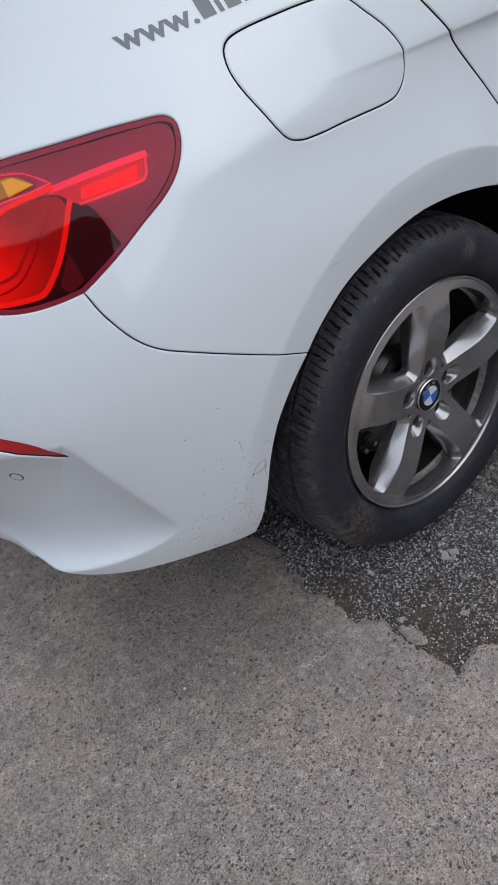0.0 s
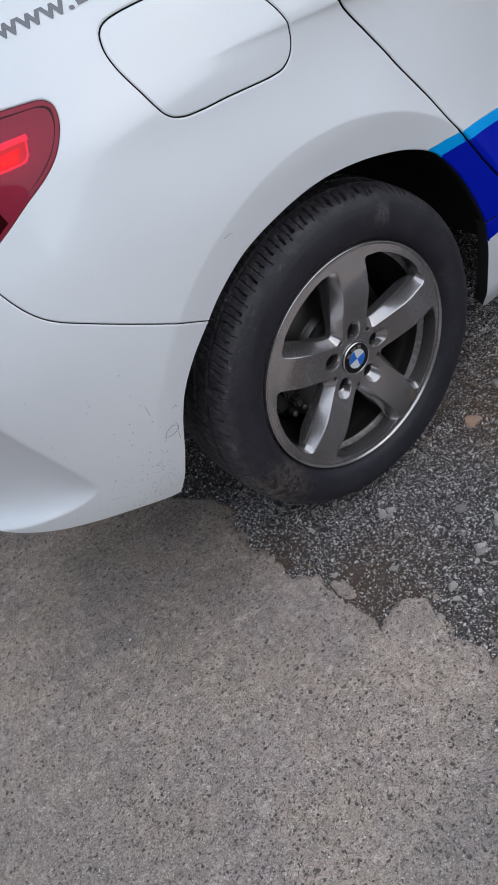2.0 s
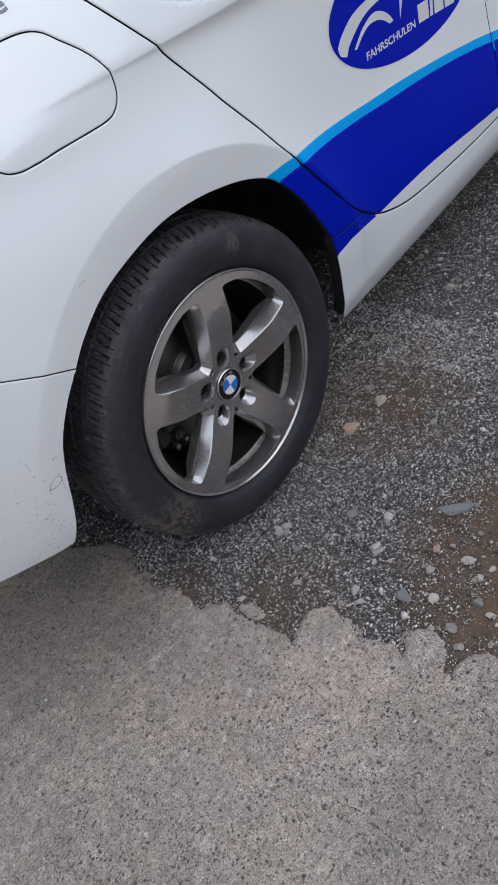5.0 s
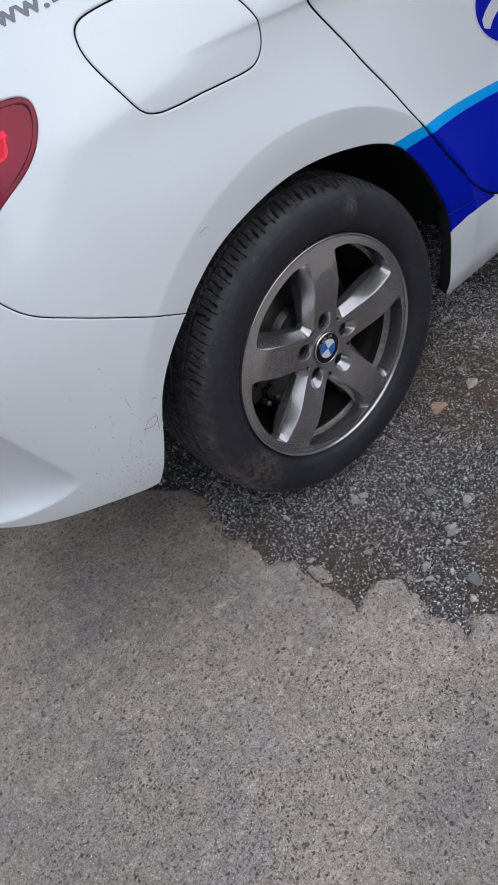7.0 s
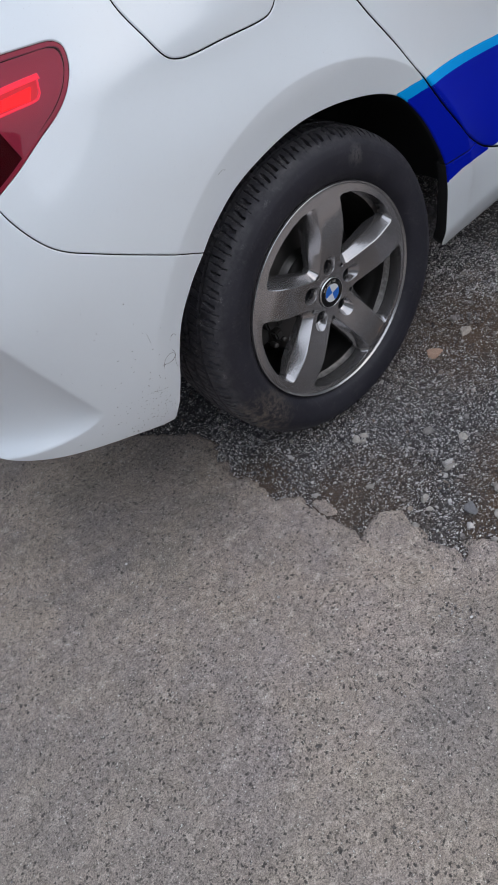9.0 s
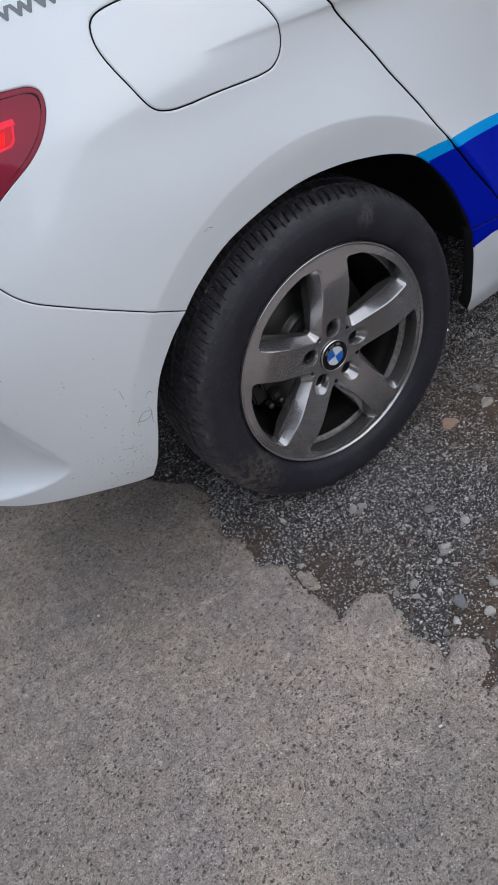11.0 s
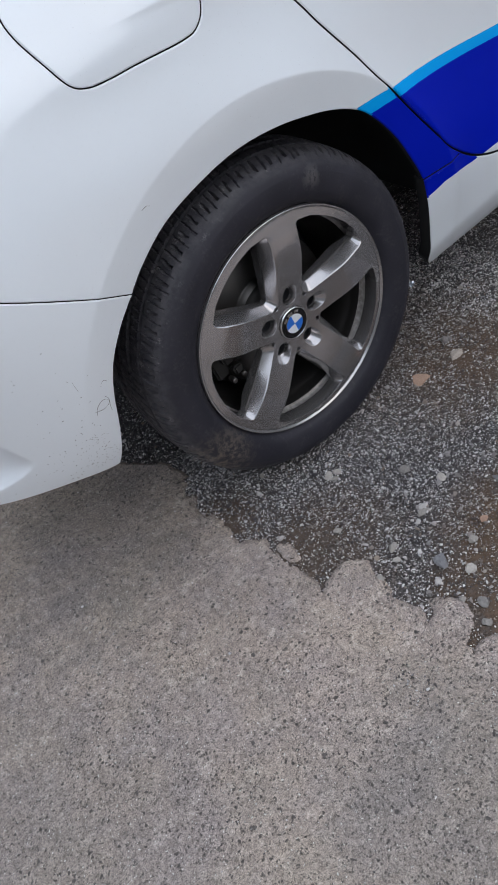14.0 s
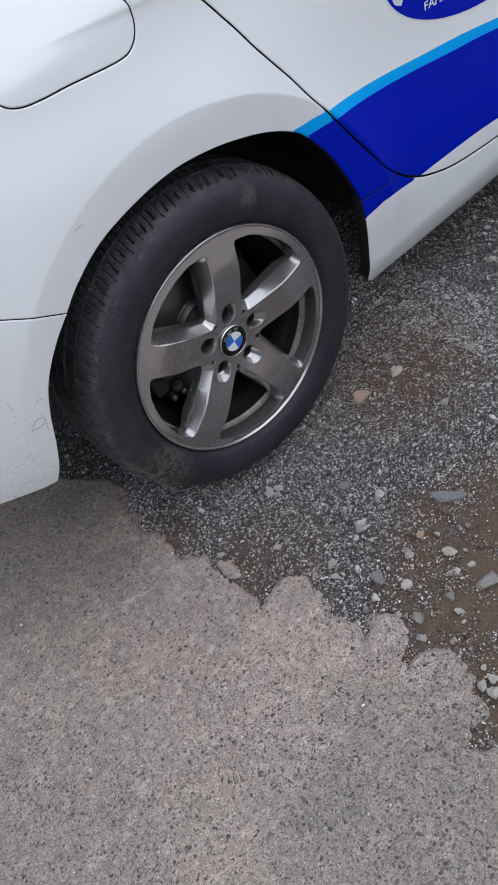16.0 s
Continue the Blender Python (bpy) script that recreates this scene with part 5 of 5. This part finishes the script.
def face_depth(x, z):
    """How far the wheel's face lies behind the rim: a low hub and spokes that bulge outwards."""
    return spline(np.hypot(x, z), (0, 0.0325, 0.060, 0.090, 0.115, 0.140, 0.165, 0.185, 0.200, 0.2165, 0.2205, 0.25), (0.0125, 0.0112, 0.0075, 0.0005, -0.0055, -0.0100, -0.0105, -0.0075, -0.0030, 0.0, 0.0020, 0.02))


def window_outline(k, knots, arc_r, arc_w, radii):
    """One opening between two spokes, from radii and half widths of the spokes beside it."""
    mid, half = radians(44 + 72 * k), radians(36)
    pts = [(r, half - math.asin(w / r)) for r, w in knots]
    end = half - math.asin(arc_w / arc_r)
    arc = [(arc_r, t) for t in np.linspace(end, -end, 7)[1:-1]]
    whole = pts + arc + [(r, -t) for r, t in pts[::-1]]
    p = np.array([(r * math.cos(mid + t), r * math.sin(mid + t)) for r, t in whole])
    p = rounded(p, [*radii, *[0.006] * len(arc), *radii[::-1]], 8)
    return p if area(p) < 0 else p[::-1]


def build_wheel():
    circle = lambda x, z, r, n: np.array([(x + r * math.cos(t), z + r * math.sin(t)) for t in np.linspace(0, math.tau, n, endpoint=False)])
    outer = circle(0, 0, wheel_outer, 180)
    windows = [window_outline(k, ((0.062, 0.0285), (0.125, 0.0292), (0.199, 0.0300)), 0.2030, 0.040, (0.007, 0.03, 0.013)) for k in range(5)]
    depths = [window_outline(k, ((0.079, 0.0428), (0.137, 0.0412), (0.1985, 0.0412)), 0.2018, 0.050, (0.006, 0.05, 0.015)) for k in range(5)]

    def scoop(k, far, r):
        """The outline of a bolt hole, drawn out along its spoke by far."""
        t = radians(8 + 72 * k)
        out = []
        for s in np.linspace(0, math.tau, 32, endpoint=False):
            c = 0.056 + (far if math.cos(s) > 0 else 0)
            x, y = c + r * math.cos(s), r * math.sin(s)
            out.append((x * math.cos(t) - y * math.sin(t), x * math.sin(t) + y * math.cos(t)))
        return np.array(out)[::-1]

    lugs = [scoop(k, 0.0095, 0.0165) for k in range(5)]
    vents = [circle(0.0585 * math.cos(radians(44 + 72 * k)), 0.0585 * math.sin(radians(44 + 72 * k)), 0.0050, 16)[::-1] for k in range(5)]
    hub = circle(0, 0, 0.0325, 60)[::-1]
    v, f, _ = fill([outer, *windows, *lugs, *vents, hub], 0.010)
    pts, faces, n = [np.stack([v[:, 0], face_depth(*v.T), v[:, 1]], 1)], [tuple(t) for t in f], len(v)

    def wall(loop, steps):
        """The sides of an opening: steps of shrinking and depth."""
        nonlocal n
        m, rings = len(loop), []
        base = face_depth(*loop.T)
        o = outward(loop)
        for shrink, deep in ((0, 0), *steps):
            p = loop + o * shrink
            rings.append(np.stack([p[:, 0], base + deep, p[:, 1]], 1))
        for k in range(len(rings) - 1):
            a = n + k * m
            faces.extend((a + i, a + m + i, a + m + (i + 1) % m, a + (i + 1) % m) for i in range(m))
        pts.extend(rings)
        n += m * len(rings)

    for w, deep in zip(windows, depths):
        # a rounded shoulder, a hollow flank and a straight wall
        m, rings = len(w), []
        top = face_depth(*w.T)
        foot = 0.012 + 0.009 * smooth(0.198, 0.17, np.hypot(*deep.T))
        for k, way in ((0, 0), (0.035, 0.012), (0.09, 0.05), (0.16, 0.12), (0.40, 0.36), (0.66, 0.62), (0.86, 0.84), (0.96, 0.96), (1.0, 1.06), (1.0, 1.25)):
            p = w + (deep - w) * k
            rings.append(np.stack([p[:, 0], top + (foot - top) * way + (0.012 if way > 1.2 else 0.0), p[:, 1]], 1))
        for k in range(len(rings) - 1):
            q = n + k * m
            faces.extend((q + i, q + m + i, q + m + (i + 1) % m, q + (i + 1) % m) for i in range(m))
        pts.extend(rings)
        n += m * len(rings)
    for w in vents:
        wall(w, ((0.0004, 0.0006), (0.0006, 0.012)))
    wall(hub, ((0.0003, 0.0006), (0.0006, 0.02)))
    for k in range(5):
        t = radians(8 + 72 * k)
        d = np.array((math.cos(t), math.sin(t)))
        rings = []
        for far, r, deep in ((0.0095, 0.0165, 0.0), (0.0090, 0.0158, 0.0012), (0.0040, 0.0142, 0.0085), (0.0, 0.0132, 0.0125), (0.0, 0.0130, 0.0160)):
            p = scoop(k, far, r)
            rings.append(np.stack([p[:, 0], (face_depth(*scoop(k, 0.0095, 0.0165).T) if deep < 0.002 else np.full(len(p), 0.0095)) + deep, p[:, 1]], 1))
        m = len(rings[0])
        for j in range(len(rings) - 1):
            q = n + j * m
            faces.extend((q + i, q + m + i, q + m + (i + 1) % m, q + (i + 1) % m) for i in range(m))
        pts.extend(rings)
        n += m * len(rings)
    wall(outer, ((0.0012, 0.0012), (0.0012, 0.014)))
    p = np.vstack(pts)
    p[:, 2] += HUB_Z
    wheel = mesh_object("wheel", p, faces, ALLOY, car, "grey five-spoke alloy rear wheel")
    wheel.data.set_sharp_from_angle(angle=radians(32))
    at = (0, 0, HUB_Z)
    lathe("rim_lip", [(0.2160, 0.0006), (0.2178, -0.0008), (0.2188, -0.0024), (0.2198, -0.0031), (0.2210, -0.0028), (0.2220, -0.0010), (0.2226, 0.0040), (0.2228, 0.012)], ALLOY, wheel, 160, "thin rounded rim lip", at)
    lathe("rim_ledge", [(0.2195, 0.012), (0.2060, 0.016), (0.2035, 0.024), (0.2020, 0.040), (0.1975, 0.0412)], BARREL, wheel, 120, "dusty ledge inside the rim", at)
    lathe("rim_barrel", [(0.1975, 0.0412), (0.1965, 0.0440), (0.1950, 0.0470), (0.1940, 0.056), (0.190, 0.062), (0.178, 0.085), (0.172, 0.12), (0.178, 0.17), (0.205, 0.185), (0.212, 0.19)], DARK_BARREL, wheel, 120, "dark inner rim, shade in its colour", at)
    for k in range(5):
        t = radians(8 + 72 * k)
        c = np.array((0.056 * math.cos(t), 0, HUB_Z + 0.056 * math.sin(t)))
        # a black cup added in each bolt hole stands in for its deep shade
        lathe("bolt_well", [(0.0134, 0.0245), (0.0131, 0.0300), (0.0130, 0.0440), (0.0, 0.0445)], LINER, wheel, 24, "bolt well, black for its shade", c)
        lathe("lug_bolt", [(0.0, 0.034), (0.0038, 0.034), (0.0040, 0.0315), (0.0060, 0.0310), (0.0075, 0.0325), (0.0078, 0.040), (0.0102, 0.041)], IRON, wheel, 12, "steel lug bolt", c)
    # the cap with its round emblem
    lathe("centre_cap", [(0.0, 0.0065), (0.022, 0.0065), (0.0302, 0.0075), (0.0318, 0.0095), (0.0322, 0.02)], GLOSS_BLACK, wheel, 60, "black round centre cap", at)
    lathe("cap_ring", [(0.0298, 0.0078), (0.0305, 0.0066), (0.0318, 0.0072), (0.0322, 0.0100)], CHROME, wheel, 60, "thin silver ring", at)
    lathe("cap_ring", [(0.0188, 0.0066), (0.0193, 0.0059), (0.0200, 0.0066)], CHROME, wheel, 60, "thin silver ring", at)
    for k in range(4):
        t = np.linspace(radians(90 * k + 8), radians(90 * k + 98), 16)
        q = np.vstack([[(0, 0)], np.stack([0.019 * np.cos(t), 0.019 * np.sin(t)], 1)])
        mesh_object("cap_quarter", np.stack([q[:, 0], 0 * q[:, 0] + 0.0060, HUB_Z + q[:, 1]], 1), [tuple(range(len(q)))], EMBLEM_BLUE if k % 2 else EMBLEM_WHITE, wheel, "blue quarter" if k % 2 else "white quarter")
    for t0, w in ((62, 11), (98, 14), (134, 11)):
        t = np.linspace(radians(t0 + w), radians(t0 - w), 5)
        q = np.vstack([np.stack([0.0272 * np.cos(t), 0.0272 * np.sin(t)], 1), np.stack([0.0222 * np.cos(t), 0.0222 * np.sin(t)], 1)[::-1]])
        mesh_object("cap_bar", np.stack([q[:, 0], 0 * q[:, 0] + 0.0058, HUB_Z + q[:, 1]], 1), [tuple(range(len(q)))], CHROME, wheel, "silver lettering bar")
    build_tyre(wheel)
    # the brake behind the spokes
    disc = lathe("brake_disc", [(0.060, 0.072), (0.074, 0.072), (0.076, 0.088), (0.080, 0.090), (0.143, 0.090), (0.145, 0.092), (0.145, 0.112), (0.08, 0.112)], STEEL, car, 96, "worn steel brake disc", at)
    lathe("disc_hat", [(0.0, 0.060), (0.045, 0.060), (0.068, 0.062), (0.074, 0.070), (0.0745, 0.09)], IRON, disc, 60, "dark hub of the brake disc", at)
    lathe("wheel_carrier", [(0.0, 0.125), (0.13, 0.125), (0.17, 0.15), (0.17, 0.20)], LINER, car, 48, "black shield behind the brake", at)


def build_tyre(wheel):
    """The tyre: a bulged side wall and a tread of ribs and notched shoulder blocks."""
    prof = [(0.2190, 0.014), (0.2225, 0.008), (0.2242, 0.0030), (0.2275, 0.0002), (0.2300, -0.0030), (0.2330, -0.0050), (0.2350, -0.0072), (0.2450, -0.0105), (0.2560, -0.0125),
            (0.2680, -0.0130), (0.2770, -0.0121), (0.2790, -0.0114), (0.2810, -0.0104), (0.2860, -0.0085), (0.2915, -0.0055), (0.2955, -0.0020), (0.2975, 0.0015), (0.3000, 0.0030), (0.3030, 0.0062),
            (0.3056, 0.0100), (0.3080, 0.0150), (0.3098, 0.0200), (0.3114, 0.0260), (0.3126, 0.0320), (0.3134, 0.0380), (0.3137, 0.0405), (0.3060, 0.0415), (0.3060, 0.0475), (0.3143, 0.0485),
            (0.3150, 0.0550), (0.3155, 0.0640), (0.3157, 0.0725), (0.3080, 0.0735), (0.3080, 0.0805), (0.3160, 0.0815), (0.3160, 0.0890), (0.3160, 0.1040), (0.3085, 0.1050), (0.3085, 0.1120),
            (0.3157, 0.1130), (0.3150, 0.1300), (0.3060, 0.1320), (0.3060, 0.1380), (0.3135, 0.1390), (0.3100, 0.165), (0.300, 0.185), (0.27, 0.198), (0.235, 0.194), (0.215, 0.180)]
    p = np.array(prof)
    pitch, sub = 118, 8
    n = pitch * sub
    r = np.broadcast_to(p[:, 0], (n, len(p))).copy()
    rng = random.Random(4)
    blocks = [rng.choice((12, 13, 14, 15, 16)) for _ in range(200)]
    turn = np.concatenate([b + np.arange(size) / size for b, size in enumerate(blocks)])[:n]
    for i in range(n):
        for j in range(15, len(p) - 5):
            y = p[j, 1]
            if y < 0.040:
                # a wedge-shaped slit, and two thin curved ones between
                ph = (turn[i] + 7.0 * y) % 1
                wide = 0.22 if y < 0.024 else 0.15
                deep, odd = 0.0, int(turn[i]) * 7 % 5
                if 0.007 + 0.0022 * odd < y < 0.034 - 0.0012 * odd and ph < wide * (0.7 + 0.06 * odd):
                    deep = 0.0085
                elif 0.006 < y < 0.039 and 0.50 < ph < 0.57 + 0.02 * (int(turn[i]) % 2):
                    deep = 0.0042
                deep += 0.0003 * noise.noise((i * 0.21, j * 0.9, 2.0))
            elif 0.048 < y < 0.132 and p[j, 0] > 0.312:
                ph = (i / sub + 14.0 * y + 0.3) % 1
                deep = 0.0035 if ph < 0.12 else 0
            else:
                deep = 0
            r[i, j] -= deep
    # the foot is flattened where it bears the car
    a = np.arange(n) * math.tau / n
    x, z = r * np.cos(a)[:, None], r * np.sin(a)[:, None]
    z = np.maximum(z, -HUB_Z + 0.0 - 0.006)
    pts = np.stack([x, np.broadcast_to(p[:, 1], x.shape), z], -1).reshape(-1, 3)
    m = len(p)
    faces = [(i * m + j, (i + 1) % n * m + j, (i + 1) % n * m + j + 1, i * m + j + 1) for i in range(n) for j in range(m - 1)]
    tyre = mesh_object("tyre", pts, faces, RUBBER, wheel, "black worn tyre with dried mud")
    tyre.location = (0, 0, HUB_Z)
    tyre.data.set_sharp_from_angle(angle=radians(38))
    # moulded marks on the side wall, too worn to read
    marks, mark_faces = [], []
    for start, count, width in ((118, 8, 3.2), (-62, 8, 3.2), (20, 12, 1.4), (200, 14, 1.4)):
        for k in range(count):
            t0 = start + k * width * 1.35
            lo, hi = (0.250, 0.266) if width > 2 else (0.241, 0.247)
            b = len(marks)
            for rr, t in ((lo, t0), (hi, t0), (hi, t0 + width), (lo, t0 + width)):
                depth = float(np.interp(rr, p[:14, 0], p[:14, 1])) - 0.0005
                marks.append((rr * math.cos(radians(t)), depth, rr * math.sin(radians(t))))
            mark_faces.append((b, b + 3, b + 2, b + 1))
    ob = mesh_object("moulded_lettering", marks, mark_faces, RUBBER, wheel, "faint raised marks on the tyre")
    ob.location = (0, 0, HUB_Z)
    ob["kind"] = "stuff"


build_wheel()


def build_caliper():
    t0 = radians(186)
    bm = bmesh.new()
    for r, t, y, size in ((0.135, -8, 0.062, (0.024, 0.026, 0.034)), (0.128, 10, 0.058, (0.020, 0.020, 0.022)), (0.150, 2, 0.10, (0.030, 0.060, 0.060)), (0.112, 0, 0.060, (0.018, 0.016, 0.018))):
        m = Matrix.Translation((r * math.cos(t0 + radians(t)), y, HUB_Z + r * math.sin(t0 + radians(t)))) @ Matrix.Rotation(-t0, 4, "Y") @ Matrix.Diagonal((*size, 1))
        bmesh.ops.create_cube(bm, size=1.0, matrix=m)
    bmesh.ops.bevel(bm, geom=bm.edges[:], offset=0.004, segments=2, affect="EDGES")
    me = bpy.data.meshes.new("brake_caliper")
    bm.to_mesh(me)
    bm.free()
    me.materials.append(IRON)
    ob = new("brake_caliper", me)
    ob.parent = car
    tagged(ob, "dull cast brake caliper")
    for r, t in ((0.150, 12), (0.128, 16)):
        c = (r * math.cos(t0 + radians(t)), 0.045, HUB_Z + r * math.sin(t0 + radians(t)))
        lathe("caliper_bolt", [(0.0, -0.004), (0.0055, -0.004), (0.0058, 0.0), (0.0058, 0.012)], STEEL, ob, 10, "pale caliper bolt", c)


build_caliper()


# ---- the rest of the car's body: what closes it round the seen side ----
def build_shell():
    # a dark inner sheet, added close behind the panels, puts shade into their gaps
    us, zs = np.linspace(-1.28, 2.09, 252), np.linspace(0.20, 1.2, 90)
    U, Z = np.meshgrid(us, zs)
    pts = side(U.ravel(), Z.ravel()) - facing(U.ravel(), Z.ravel()) * 0.010
    ok = (np.hypot(U, Z - HUB_Z) > 0.43) & ~((U < -0.36) & (Z < 0.54)) & (Z > 0.25) & ~((U < -0.33) & (U > -0.90) & (Z > 0.79) & (Z < 0.99)) & ~((U < -0.60) & (Z > 0.56) & (Z < 0.70))
    c = len(us)
    faces = [(j * c + i, j * c + i + 1, (j + 1) * c + i + 1, (j + 1) * c + i) for j in range(len(zs) - 1) for i in range(c - 1) if ok[j, i] and ok[j + 1, i] and ok[j, i + 1] and ok[j + 1, i + 1]]
    used, g = compact(np.array(faces))
    mesh_object("inner_sheet", pts[used], g, GAP, car, "black sheet added behind the panels as gap shade")
    # the wheel well
    a = np.linspace(radians(2), radians(178), 80)
    ring = [(0.398, 0.010), (0.402, 0.03), (0.405, 0.10), (0.405, 0.27), (0.30, 0.30), (0.0, 0.30)]
    pts = [(r * math.cos(t), y + (0.075 * max(0.0, -math.cos(t)) ** 3 if y < 0.05 else 0.0), HUB_Z + r * math.sin(t)) for t in a for r, y in ring]
    m = len(ring)
    mesh_object("wheel_well", pts, [(i * m + j, i * m + j + 1, (i + 1) * m + j + 1, (i + 1) * m + j) for i in range(79) for j in range(m - 1)], LINER, car, "black felt wheel well liner")
    # hull: floor, far side, bonnet, roof and tail as one closed shell
    xs = np.array([-0.80, -0.77, -0.70, -0.55, -0.30, 0.0, 0.6, 1.2, 1.7, 2.1, 2.16, 2.9, 3.2, 3.42, 3.48])
    top = np.array([0.80, 0.95, 1.18, 1.32, 1.38, 1.41, 1.43, 1.43, 1.36, 1.18, 1.14, 0.99, 0.93, 0.80, 0.62])
    half_low = np.array([0.70, 0.76, 0.80, 0.84, 0.86, 0.86, 0.86, 0.86, 0.86, 0.86, 0.86, 0.85, 0.82, 0.70, 0.55])
    half_top = np.array([0.60, 0.62, 0.60, 0.58, 0.58, 0.58, 0.58, 0.58, 0.60, 0.66, 0.70, 0.70, 0.64, 0.55, 0.45])
    pts, mid = [], 0.90
    for x, t, hl, ht in zip(xs, top, half_low, half_top):
        belt = min(1.08, t - 0.10)
        foot = 0.58 if x < -0.40 else 0.26
        sec = [(0, foot), (hl - 0.14, foot), (hl, foot + 0.07), (hl, 0.6), (hl - 0.01, 0.85), (hl - 0.10, belt), (ht + 0.04, t - 0.05), (ht - 0.05, t - 0.01), (0, t)]
        near = [(mid - w - (-0.15 if x < 2.15 and w > 0.5 and h < 1.2 else 0), h) for w, h in sec]
        far = [(mid + w, h) for w, h in sec[-2:0:-1]]
        pts += [(x, y, h) for y, h in near + far]
    m = 16
    faces = [(i * m + j, i * m + (j + 1) % m, (i + 1) * m + (j + 1) % m, (i + 1) * m + j) for i in range(len(xs) - 1) for j in range(m)]
    faces = [fc for fc in faces if not (pts[fc[0]][1] < 0.5 and pts[fc[0]][2] < 0.75 and abs(pts[fc[0]][0]) < 0.75)]
    faces += [tuple(range(m))[::-1], tuple(range((len(xs) - 1) * m, len(xs) * m))]
    hull = mesh_object("body_shell", pts, faces, WHITE, car, "white car body shell")
    hull.data.set_sharp_from_angle(angle=radians(40))
    # the glass band of the cabin
    for s, name in ((1, "far_window"), (-1, "near_window")):
        q = [(-0.05, 1.10), (1.9, 1.08), (1.55, 1.34), (0.0, 1.36), (-0.30, 1.30)]
        w = [0.775, 0.775, 0.645, 0.635, 0.66]
        mesh_object("cabin_window", [(x, mid + s * k, z) for (x, z), k in zip(q, w)], [(0, 1, 2, 3, 4)], GLASS, car, "dark cabin window")
    for x, y in ((2.67, 0.10), (2.67, 1.70), (0.0, 1.70)):
        sign = 1 if y > 1 else -1
        prof = [(0.0, 0.02), (0.20, 0.01), (0.22, 0.0), (0.26, -0.01), (0.30, 0.0), (0.314, 0.03), (0.314, 0.17), (0.30, 0.19), (0.2, 0.19)]
        lathe("road_wheel", [(r, -sign * (d - 0.10)) for r, d in prof], RUBBER, car, 48, "black tyre on a road wheel", (x, y, HUB_Z))


build_shell()


# ---- the distance, which the paint mirrors: a low dark line of hedges and sheds all round ----
def build_backdrop():
    rng = random.Random(3)
    pts, faces = [], []
    n = 360
    for i in range(n):
        t = math.tau * i / n
        # a taller row of trees stands behind the car's tail
        rise = float(smooth(radians(38), radians(17), abs(t - radians(216))))
        # and a tall shed beyond its nose, with an upright end wall
        shed = float(smooth(radians(309), radians(311), t) * (1 - smooth(radians(344), radians(350), t)))
        h = 8.8 + 18.0 * rise + 9.0 * shed + 2.4 * noise.noise((math.cos(t) * 3, math.sin(t) * 3, 0)) + 1.5 * noise.noise((math.cos(t) * 14, math.sin(t) * 14, 5)) + rng.uniform(0, 0.4)
        pts += [(34 * math.cos(t), 34 * math.sin(t), -0.2), (34 * math.cos(t), 34 * math.sin(t), h)]
    faces = [(2 * i, 2 * i + 1, (2 * i + 3) % (2 * n), (2 * i + 2) % (2 * n)) for i in range(n)]
    m = node_mat("far_hedge", (0.10, 0.11, 0.09), 0.95)
    k = Nodes(m)
    k.color(k.mix(k.noise(0.6, 6, 0.7), (0.17, 0.175, 0.16), (0.36, 0.35, 0.33)))
    tagged(mesh_object("backdrop", pts, faces, m), "distant grey-green line of hedges and sheds", "backdrop", kind="structure")


build_backdrop()
